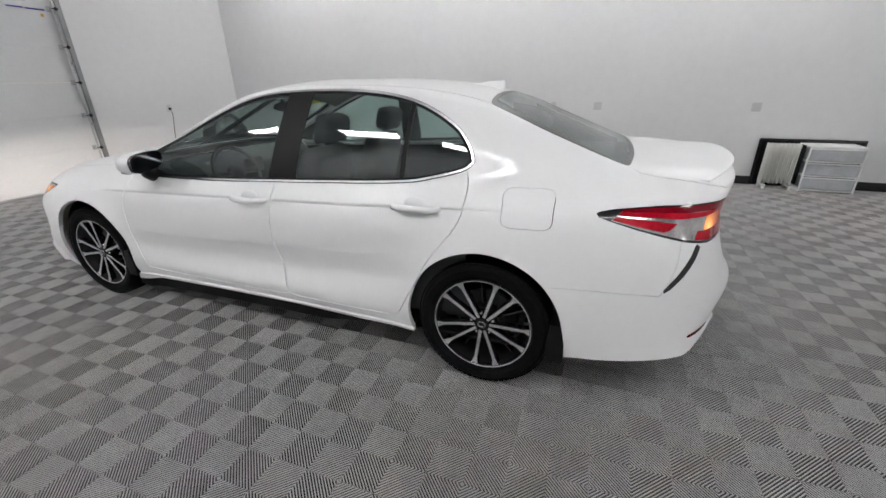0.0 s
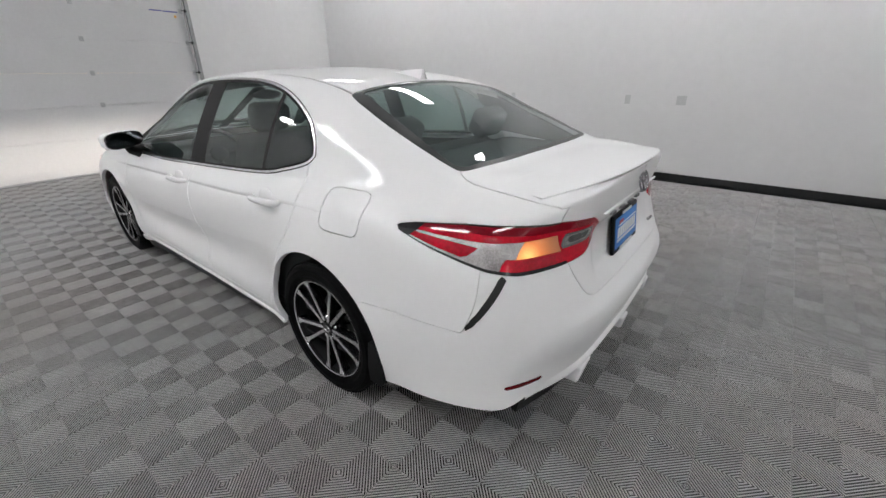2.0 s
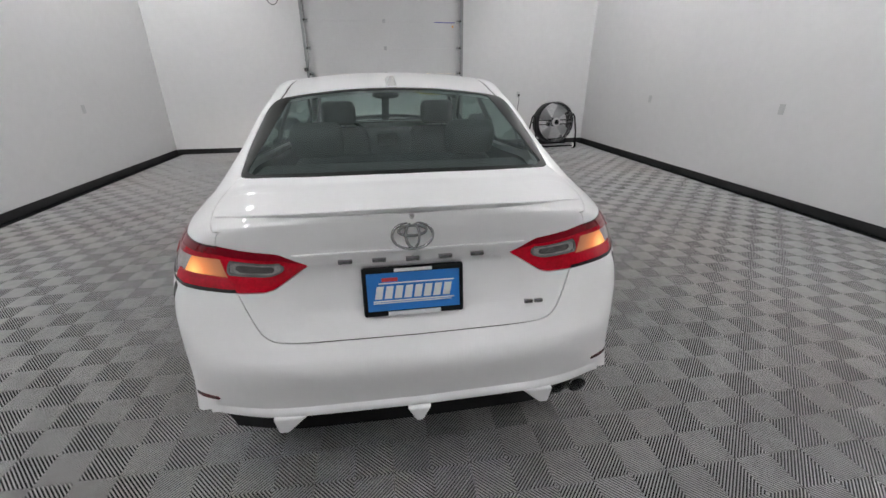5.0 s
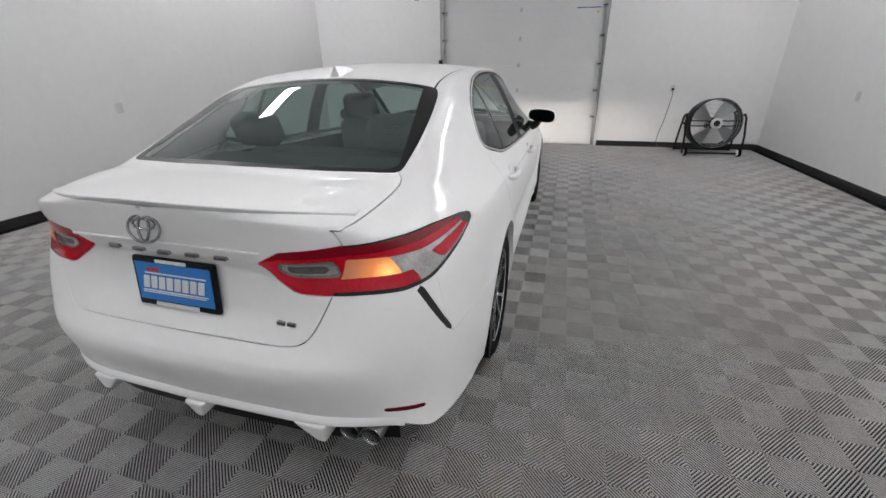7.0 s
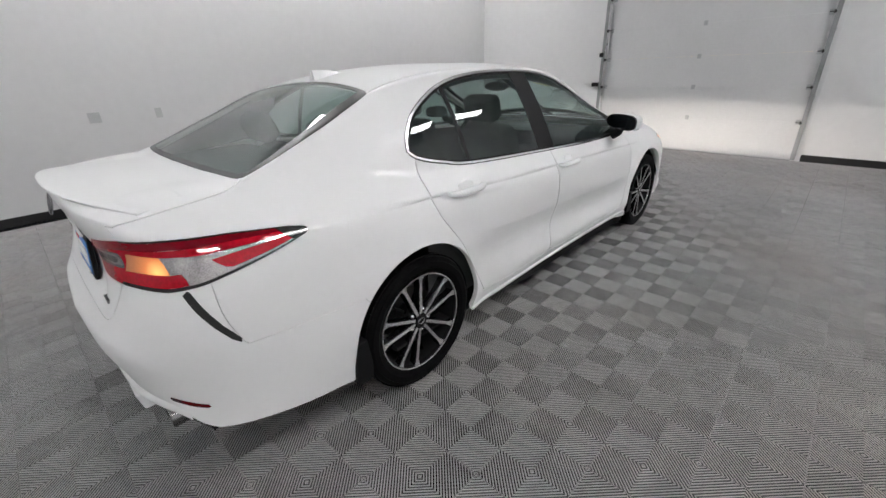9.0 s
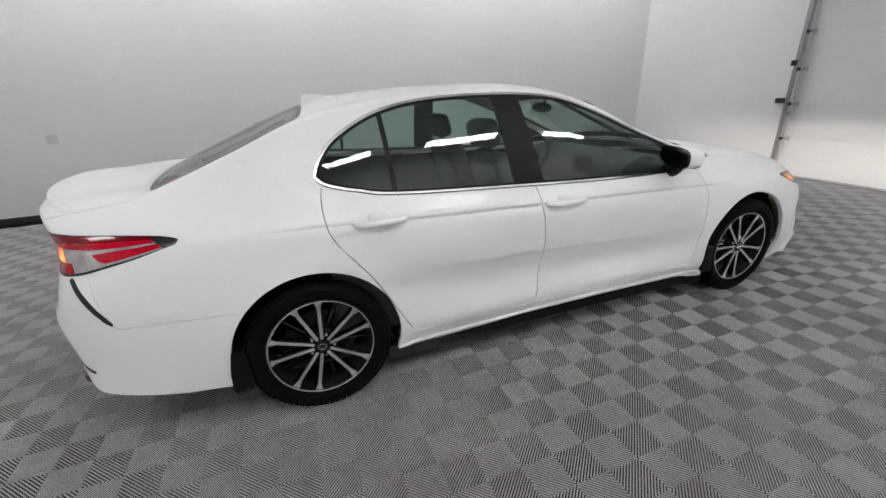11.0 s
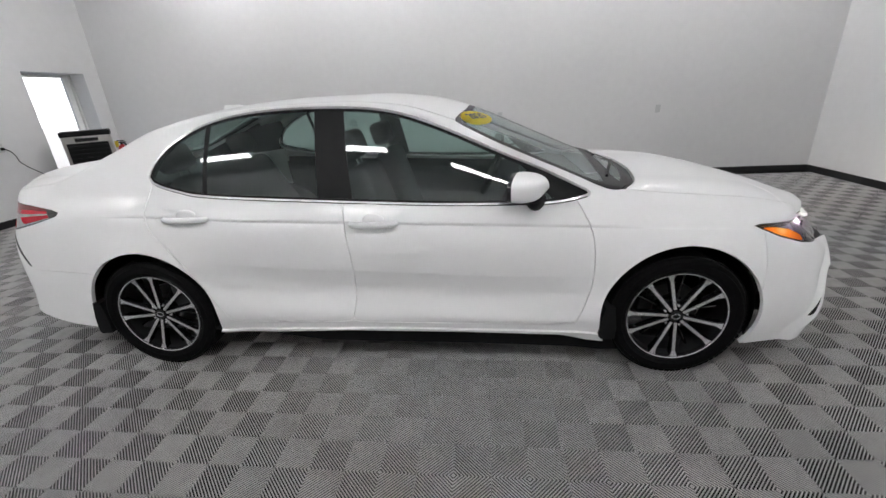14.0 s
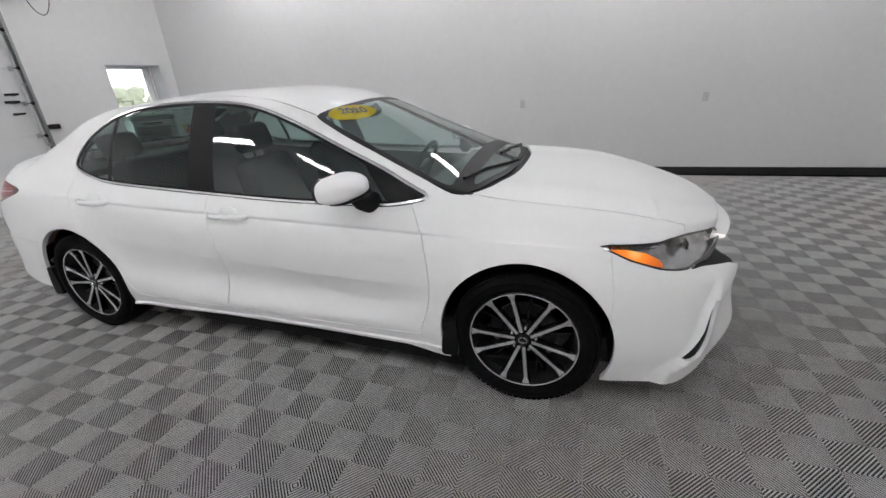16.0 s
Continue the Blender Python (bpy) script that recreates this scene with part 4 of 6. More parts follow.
# mirrors: white cap, black foot and bezel, mirror glass facing back
MIRROR = material("mirror_glass", (0.10, 0.11, 0.12), 0.03, 1.0)
for sd in (1, -1):
    m = Matrix.Translation((sd * .945, .645, 1.032)) @ pose(0, 0, 0, 0, 0, -sd * 14) @ pose(0, 0, 0, 0, sd * 5, 0)
    bm = bmesh.new()
    rim = [(.120 * math.copysign(abs(math.cos(a)) ** .66, math.cos(a)), (.058 if math.sin(a) > 0 else .050) * math.copysign(abs(math.sin(a)) ** .66, math.sin(a))) for a in np.linspace(0, 2 * math.pi, 40, endpoint=False)]
    rings = []
    for f, size in ((-.050, .94), (-.044, .975), (-.034, .99), (-.02, 1.0), (.005, .985), (.030, .93), (.052, .83), (.070, .68), (.083, .47), (.090, .20)):
        # taller towards the outer end, drawn back there
        rings.append([bm.verts.new(m @ Vector((x * size, f - .10 * max(0, f) * sd * x / .110, z * size * (1 + .08 * sd * x / .110)))) for x, z in rim])
    for a, b in zip(rings, rings[1:]):
        for k in range(len(a)):
            bm.faces.new((a[k], a[(k + 1) % len(a)], b[(k + 1) % len(a)], b[k]))
    bm.faces.new(rings[0][::-1]), bm.faces.new(rings[-1])
    bmesh.ops.recalc_face_normals(bm, faces=bm.faces[:])
    cap = part("mirror_cap", bm, PAINT, car, "white door mirror cap", 50)
    bm = bmesh.new()
    add_prism(bm, [(x * .975, z * .975 * (1 + .08 * sd * x / .110)) for x, z in rim], -.0635, -.046, "y", m)
    part("mirror_bezel", bm, GLOSSBLACK, car, "black mirror bezel", 50)
    bm = bmesh.new()
    add_prism(bm, [(x * .83, z * .80) for x, z in rim], -.066, -.0637, "y", m)
    part("mirror_glass", bm, MIRROR, car, "mirror glass")
    bm = bmesh.new()
    ellipsoid(bm, (0, .012, -.040), (.098, .070, .017), m)
    part("mirror_base", bm, BLACK, car, "black underside of the mirror", 60)
    bm = bmesh.new()
    foot = [(sd * .80, .715, .938), (sd * .845, .700, .936), (sd * .885, .682, .955), (sd * .905, .668, .985)]
    add_tube(bm, foot, .03, 14, radii=[.046, .042, .034, .028])
    part("mirror_foot", bm, BLACK, car, "black mirror foot", 60)

# shark-fin aerial
bm = bmesh.new()
fin = [(-1.09, 0.0, .018), (-1.14, .012, .024), (-1.19, .030, .021), (-1.24, .043, .012), (-1.283, .055, .005), (-1.280, .035, .011), (-1.276, 0.0, .020)]
ring = []
for side in (1, -1):
    ring.append([bm.verts.new((side * w, y, top_z(0, y) - .004 + h)) for y, h, w in fin])
low = [[bm.verts.new((side * .030, y, top_z(0, y) - .004)) for y in (-1.07, -1.14, -1.19, -1.24, -1.288, -1.286, -1.284)] for side in (1, -1)]
for k in range(len(fin) - 1):
    bm.faces.new((ring[0][k], ring[0][k + 1], ring[1][k + 1], ring[1][k]))
    bm.faces.new((ring[0][k], low[0][k], low[0][k + 1], ring[0][k + 1]))
    bm.faces.new((ring[1][k + 1], low[1][k + 1], low[1][k], ring[1][k]))
bmesh.ops.recalc_face_normals(bm, faces=bm.faces[:])
part("aerial", bm, PAINT, car, "white shark-fin roof aerial", 35)

# boot spoiler: a lip that runs across the lid and folds down at both ends
bm = bmesh.new()
rings = []
for x in np.linspace(-.592, .592, 61):
    e = abs(x) / .592
    yb = -2.462 + .172 * e**2.6
    ys = -2.20 + .045 * e
    zb = 1.098 - .052 * e**2.3
    zb = min(zb, top_z(x, max(yb, -2.36)) + .027 + .10 * (1 - e))
    # a thick lip, and wedge-shaped ends
    sec = [(ys, top_z(x, max(ys, -2.36)) + .0012), (ys * .55 + yb * .45, top_z(x, max(ys * .55 + yb * .45, -2.36)) * .45 + zb * .55 + .001), (yb, zb), (yb - .003, zb - .003), (yb + .011, zb - .019), (yb + .034, zb - .028), (yb + .06, zb - .06 - .012 * e)]
    rings.append([bm.verts.new((x, *p)) for p in sec])
for a, b in zip(rings, rings[1:]):
    for k in range(len(a) - 1):
        bm.faces.new((a[k], a[k + 1], b[k + 1], b[k]))
bm.faces.new(rings[0]), bm.faces.new(rings[-1][::-1])
bmesh.ops.recalc_face_normals(bm, faces=bm.faces[:])
part("boot_spoiler", bm, PAINT, car, "white lip spoiler on the boot lid", 38)

# badge, letters and number plate on the boot lid (plain shapes)
ye = tail_y(0, 1.0)
lean = pose(0, 0, 0, -14, 0, 0)
bm = bmesh.new()
mb = Matrix.Translation((0, ye - .016, 1.008)) @ lean
for rx, rz, cz in ((.060, .040, 0), (.020, .037, .001), (.041, .015, .014)):
    add_tube(bm, [mb @ Vector((rx * math.cos(a), 0, cz + rz * math.sin(a))) for a in np.linspace(0, 2 * math.pi, 40, endpoint=False)], .0042, 8, True)
part("badge", bm, DARKCHROME, car, "oval chrome badge", 60)
bm = bmesh.new()
add_prism(bm, [(-.35, .949), (.35, .949), (.355, .954), (-.355, .954)], -.004, .004, "y", Matrix.Translation((0, tail_y(.1, .95) - .004, 0)))
part("lid_garnish", bm, PAINT, car, "", 30)
for k in range(5):
    xk = -.205 + .1025 * k
    part("letter_bar", box((xk - .021, tail_y(xk, .93) - .0075, .912), (xk + .021, tail_y(xk, .93) + .012, .924), .0010), DARKCHROME, car, "chrome bar in place of a letter")
for xk in (.385, .42):
    part("trim_bar", box((xk - .014, tail_y(.40, .735) - .0065, .727), (xk + .014, tail_y(.40, .735) + .006, .739), .0015), DARKCHROME, car)
mp = Matrix.Translation((0, tail_y(0, .80) - .022, .803)) @ pose(0, 0, 0, -7, 0, 0)
PLATEBLUE = material("blue_plate", (0.02, 0.19, 0.58), 0.4, vary=0.06, vary_scale=10)
plate = new("number_plate")
plate.parent = car
tagged(plate, "blue dealer plate in a black frame")
bm = bmesh.new()
add_box(bm, (-.162, -.006, -.084), (.162, .012, .084), .008, mp)
part("plate_frame", bm, BLACK, plate, "black plate frame", 40)
bm = bmesh.new()
add_box(bm, (-.148, -.0075, -.062), (.148, -.0055, .066), .0008, mp)
part("plate_sheet", bm, PLATEBLUE, plate, "blue plate")
for lo, hi in (((-.06, .069), (.06, .079)), ((-.085, -.079), (.085, -.066)), ((-.11, .030), (.13, .034)), ((-.13, -.030), (.13, -.026)), ((-.13, -.036), (.12, -.033))):
    bm = bmesh.new()
    add_box(bm, (lo[0], -.0095, lo[1]), (hi[0], -.0062, hi[1]), 0, mp)
    part("plate_bar", bm, WHITEPL, plate, "white bar in place of lettering")
for k in range(8):
    bm = bmesh.new()
    add_prism(bm, [(-.125 + .031 * k, -.020), (-.102 + .031 * k, -.020), (-.094 + .031 * k, .022), (-.117 + .031 * k, .022)], -.0095, -.0062, "y", mp)
    part("plate_block", bm, WHITEPL, plate, "white block in place of a letter")
bm = bmesh.new()
add_box(bm, (-.10, -.0095, .038), (-.05, -.0062, .05), 0, mp)
part("plate_mark", bm, material("plate_red", (0.6, 0.05, 0.05), 0.5), plate, "small red mark")


def sweep(path, out, profile, name, mat, label="", smooth=40):
    """A profile of (outward, up) carried along a path; out: the outward direction at each point."""
    bm = bmesh.new()
    rings = [[bm.verts.new(Vector(p) + Vector(o) * a + Vector((0, 0, b))) for a, b in profile] for p, o in zip(path, out)]
    for r, s in zip(rings, rings[1:]):
        for k in range(len(r)):
            j = (k + 1) % len(r)
            bm.faces.new((r[k], r[j], s[j], s[k]))
    bm.faces.new(rings[0][::-1]), bm.faces.new(rings[-1])
    bmesh.ops.recalc_face_normals(bm, faces=bm.faces[:])
    return part(name, bm, mat, car, label, smooth)


def belt_path(level, lo, hi, dz=0.0, mirror=True):
    """A line round the body at a level between two stations, both sides joined at the middle, with its outward directions."""
    i, j = int(np.searchsorted(STATION, lo)), int(np.searchsorted(STATION, hi))
    k = int(np.argmin(np.abs(LEVEL - level)))
    p, n = SKIN[k, i:j + 1].copy(), nrm[k, i:j + 1].copy()
    n[:, 2] = 0
    n /= np.maximum(np.linalg.norm(n, axis=1, keepdims=True), 1e-6)
    p[:, 2] += dz
    if mirror:
        f = (-1, 1, 1)
        p, n = (np.concatenate([(p * f)[:0:-1], p]), np.concatenate([(n * f)[:0:-1], n])) if lo < 1 else (np.concatenate([p, (p * f)[-2::-1]]), np.concatenate([n, (n * f)[-2::-1]]))
    return p, n


p, n = belt_path(0.0, 0, 2.3)
n = n * np.clip((len(p) / 2 - np.abs(np.arange(len(p)) - len(p) / 2)) / 14, 0.02, 1)[:, None]
sweep(p, n, [(-.03, .020), (.004, .024), (.014, .012), (.017, .0), (.012, -.012), (-.03, -.016)], "bumper_lip", PAINT, "white lip along the foot of the rear bumper")
p, n = belt_path(0.0, 0, 2.2)
sweep(p, n, [(-.05, .04), (-.02, .02), (-.045, -.06), (-.07, -.15), (-.10, -.15), (-.09, .03)], "rear_valance", BLACK, "black diffuser panel under the rear bumper")
for x, w, h in ((-.47, .042, .080), (0, .031, .074), (.47, .042, .080)):
    bm = bmesh.new()
    y0 = tail_y(x, .40)
    for ww, yo, z in ((w * 1.4, -.024, .380), (w * .4, -.010, .380 - h)):
        for sx, sy in ((-1, 0), (1, 0), (1, 1), (-1, 1)):
            bm.verts.new((x + sx * ww + (.035 * math.copysign(1, -x) if x and z > .3 else 0), y0 + yo + sy * .10, z))
    v = list(bm.verts)
    for q in ((0, 1, 2, 3), (7, 6, 5, 4), (0, 4, 5, 1), (1, 5, 6, 2), (2, 6, 7, 3), (3, 7, 4, 0)):
        bm.faces.new([v[i] for i in q])
    bmesh.ops.bevel(bm, geom=bm.edges[:], offset=.01, segments=3, profile=.5, affect="EDGES")
    bmesh.ops.recalc_face_normals(bm, faces=bm.faces[:])
    part("diffuser_fin", bm, PAINT, car, "white diffuser fin", 50)
for x in (.545, .625):
    bm = bmesh.new()
    add_turned(bm, [(-2.385, .030), (-2.39, .034), (-2.385, .037), (-2.20, .036), (-2.20, .030)], 28, "y", Matrix.Translation((x, -.015, .318)), closed=True)
    part("exhaust_tip", bm, TIPSTEEL, car, "dark chrome exhaust tip", 40)
p, n = belt_path(0.0, 4.72, 9.12, mirror=False)
for sx in (1, -1):
    bm = bmesh.new()
    rings = []
    for q in p:
        # deeper towards the front wheel
        low = .012 + .070 * min(1, max(0, (q[1] + .95) / .5))
        rings.append([bm.verts.new((sx * (q[0] + a), q[1], q[2] + b)) for a, b in ((-.08, .02), (-.012, .014), (-.012, 0), (-.022, -low * .5), (-.030, -low), (-.09, -low))])
    for u, v in zip(rings, rings[1:]):
        for k in range(6):
            bm.faces.new((u[k], u[(k + 1) % 6], v[(k + 1) % 6], v[k]))
    bm.faces.new(rings[0]), bm.faces.new(rings[-1][::-1])
    bmesh.ops.recalc_face_normals(bm, faces=bm.faces[:])
    part("sill_strip", bm, BLACK, car, "black strip under the side skirt", 40)
# mud flaps
for sd in (1, -1):
    for y0, z1 in ((-1.775, .42), (1.068, .40)):
        bm = bmesh.new()
        add_prism(bm, [(y0 + .035, z1), (y0 - .01, z1), (y0 - .03, z1 - .10), (y0 - .034, .235), (y0 - .02, .22), (y0 + .045, .225), (y0 + .05, z1 - .12)], sd * .70, sd * (flank_x(y0, .40) + .004), "x")
        part("mud_flap", bm, BLACK, car, "black mud flap")
# wheel housings and floor of the car
for sd in (1, -1):
    for ya in (AXLE_F, AXLE_R):
        bm = bmesh.new()
        arcs = np.linspace(math.radians(-20), math.radians(200), 30)
        rows = [[bm.verts.new((sd * x, ya + r * math.cos(a), HUB_Z + .012 + r * math.sin(a))) for a in arcs] for x, r in ((.850, .379), (.80, .395), (.56, .395))]
        for a, b in zip(rows, rows[1:]):
            for k in range(len(a) - 1):
                bm.faces.new((a[k], a[k + 1], b[k + 1], b[k]))
        bm.faces.new(rows[-1])
        bmesh.ops.solidify(bm, geom=bm.faces[:], thickness=.004)
        part("wheel_liner", bm, BLACK, car, "black wheel arch liner", 40)
bm = bmesh.new()
add_box(bm, (-.60, -2.30, .20), (.60, 2.12, .30), .03)
add_box(bm, (-.80, -1.0, .20), (.80, 1.0, .30), .02)
part("underbody", bm, BLACK, car, "black underbody")

# wipers
for a, b in (((-.62, 1.19), (.02, 1.16)), ((.05, 1.265), (.60, 1.09))):
    bm = bmesh.new()
    pts = [(a[0] + (b[0] - a[0]) * s, a[1] + (b[1] - a[1]) * s, top_z(a[0] + (b[0] - a[0]) * s, a[1] + (b[1] - a[1]) * s) + .006) for s in np.linspace(0, 1, 9)]
    add_tube(bm, pts, .008, 8)
    part("wiper", bm, BLACK, car, "black wiper")
# year sticker inside the windscreen
YELLOW = material("yellow_sticker", (0.86, 0.70, 0.01), 0.5, vary=0.03)
bm = bmesh.new()
cx, cy = .385, .422
k = 40
ring = []
for j in range(k):
    a = 2 * math.pi * j / k
    x, y = cx - .128 * math.cos(a) - .080 * math.sin(a), cy + .074 * math.cos(a) - .041 * math.sin(a)
    ring.append((x, y))
mid = bm.verts.new((cx, cy, top_z(cx, cy) + .003))
outer = [bm.verts.new((x, y, top_z(x, y) + .003)) for x, y in ring]
inner = [bm.verts.new((cx + (x - cx) * .5, cy + (y - cy) * .5, top_z(cx + (x - cx) * .5, cy + (y - cy) * .5) + .003)) for x, y in ring]
for j in range(k):
    i = (j + 1) % k
    bm.faces.new((outer[j], outer[i], inner[i], inner[j])), bm.faces.new((inner[j], inner[i], mid))
bmesh.ops.solidify(bm, geom=bm.faces[:], thickness=.001)
sticker = part("year_sticker", bm, YELLOW, car, "yellow oval sticker reading 2020")


def words(text, size, m, mat, parent, name, depth=0.0008):
    cu = bpy.data.curves.new(name, "FONT")
    cu.body, cu.size, cu.extrude, cu.align_x, cu.align_y = text, size, depth, "CENTER", "CENTER"
    tmp = bpy.data.objects.new(name, cu)
    me = bpy.data.meshes.new_from_object(tmp)
    me.transform(m)
    bpy.data.objects.remove(tmp)
    return link(name, me, mat, parent)


# read from in front of the car, up towards the roof
ex = (Vector((cx - .1, cy + .058, top_z(cx - .1, cy + .058))) - Vector((cx + .1, cy - .058, top_z(cx + .1, cy - .058)))).normalized()
up = Vector((cx - .07, cy - .036, top_z(cx - .07, cy - .036))) - Vector((cx + .07, cy + .036, top_z(cx + .07, cy + .036)))
ez = ex.cross(up).normalized()
ey = ez.cross(ex)
mt = Matrix(((ex.x, ey.x, ez.x, cx), (ex.y, ey.y, ez.y, cy), (ex.z, ey.z, ez.z, top_z(cx, cy) + .0065), (0, 0, 0, 1)))
words("2020", .085, mt, material("sticker_ink", (0.03, 0.05, 0.12), 0.5), sticker, "lettering")

# ---- the car: interior ----
cols = [i for i in range(NS) if -1.28 < belts[5][i, 1] < 1.05]
slab([r for r in range(NR) if 1.0 <= LEVEL[r] <= 5.0], cols, .065, "door_lining", TRIM, "dark inner door trim", mirror_joined=False)
cols = [i for i in range(NS) if -1.22 < belts[5][i, 1] < .36]
slab([r for r in range(NR) if 6.9 <= LEVEL[r]], cols, .028, "headliner", LINER, "light grey headliner")
part("cabin_floor", box((-.80, -1.6, .30), (.80, 1.1, .34), .01), TRIM, car, "dark carpet")
bm = bmesh.new()
add_box(bm, (-.66, -2.02, .98), (.66, -1.42, 1.03), .02)
part("parcel_shelf", bm, TRIM, car, "dark parcel shelf", 40)
bm = bmesh.new()
add_prism(bm, [(1.16, .86), (1.10, .925), (.95, .945), (.80, .925), (.74, .86), (.76, .70), (.85, .60), (1.1, .5)], -.72, .72, "x")
bmesh.ops.bevel(bm, geom=bm.edges[:], offset=.02, segments=2, profile=.5, affect="EDGES")
part("dashboard", bm, TRIM, car, "dark dashboard", 40)
part("console", box((-.11, -.45, .34), (.11, .85, .62), .03), TRIM, car, "dark centre console", 40)
part("screen", box((-.10, .735, .78), (.10, .75, .90), .008), GLOSSBLACK, car, "black dashboard screen")
bm = bmesh.new()
mw = Matrix.Translation((-.37, .52, .87)) @ pose(0, 0, 0, 65, 0, 0)
add_tube(bm, [mw @ Vector((.18 * math.cos(a), .18 * math.sin(a), 0)) for a in np.linspace(0, 2 * math.pi, 40, endpoint=False)], .015, 10, True)
for a in (0, math.pi, -math.pi / 2):
    add_tube(bm, [mw @ Vector((.05 * math.cos(a), .05 * math.sin(a), -.02)), mw @ Vector((.175 * math.cos(a), .175 * math.sin(a), 0))], .016, 8)
ellipsoid(bm, (0, 0, -.01), (.07, .06, .03), mw)
part("steering_wheel", bm, BLACK, car, "black steering wheel", 50)


def seat(x, y, w, name, label, back_tilt=16):
    """A car seat: cushion, back and headrest."""
    s = new(name)
    s.parent = car
    s.matrix_basis = pose(x, y, .34)
    tagged(s, label)
    part("cushion", box((-w, -.02, .06), (w, .50, .24), .07, None, 4), SEAT, s, "", 50)
    m = pose(0, 0, .16, back_tilt, 0, 0)
    bm = bmesh.new()
    add_box(bm, (-w * .96, -.08, 0), (w * .96, .07, .60), .06, m, 4)
    for v in bm.verts:
        v.co.x *= 1 - .22 * max(0, (v.co.z - .35)) / .4
    part("backrest", bm, SEAT, s, "", 50)
    for hx in ((0,) if w < .4 else (-.38, .38)):
        bm = bmesh.new()
        add_box(bm, (hx - .125, -.075, .635), (hx + .125, .045, .80), .045, m, 4)
        part("headrest", bm, SEAT, s, "", 50)
        for px in (-.04, .04):
            bm = bmesh.new()
            add_tube(bm, [m @ Vector((hx + px, -.01, .58)), m @ Vector((hx + px, -.01, .66))], .006, 8)
            part("headrest_post", bm, CHROME, s)
    return s


seat(-.37, -.10, .26, "front_seat", "charcoal cloth driver seat with headrest")
seat(.37, -.10, .26, "front_seat", "charcoal cloth passenger seat with headrest")
seat(0, -1.15, .66, "rear_seat", "charcoal cloth rear bench with headrests", 24)
bm = bmesh.new()
ellipsoid(bm, (0, .34, 1.285), (.12, .018, .035))
add_tube(bm, [(0, .35, 1.30), (0, .37, 1.33)], .012, 8)
part("inside_mirror", bm, BLACK, car, "black inside mirror", 60)
part("paper_tag", box((.42, -.28, .92), (.52, -.274, 1.05), .001, pose(0, 0, 0)), WHITEPL, car, "white paper tag on the seat back")

# headlight bowls' lamps
for sd in (1, -1):
    bm = bmesh.new()
    ellipsoid(bm, (sd * .66, 1.975, .762), (.026, .026, .026))
    part("projector", bm, GLOSSBLACK, car, "projector lens in the headlight", 60)

# white bar across the nose, over the grille, and the slot under the bonnet's edge
bm = bmesh.new()
rings = []
for x in np.linspace(-.40, .40, 33):
    e = abs(x) / .40
    y0 = 2.345 - .090 * e**2
    k = 1 - .55 * e**2
    rings.append([bm.verts.new((x, y0 - a, .704 + b * k)) for a, b in ((.06, .030), (.012, .026), (.0, .016), (.002, -.008), (.018, -.020), (.06, -.022))])
for a, b in zip(rings, rings[1:]):
    for k in range(len(a)):
        j = (k + 1) % len(a)
        bm.faces.new((a[k], a[j], b[j], b[k]))
bm.faces.new(rings[0][::-1]), bm.faces.new(rings[-1])
bmesh.ops.recalc_face_normals(bm, faces=bm.faces[:])
part("grille_bar", bm, PAINT, car, "white bar over the grille", 40)

# ---- wheels ----


DISC = material("brake_iron", (0.05, 0.05, 0.05), 0.45, 0.6, bump=0.1, vary=0.2, vary_scale=20)


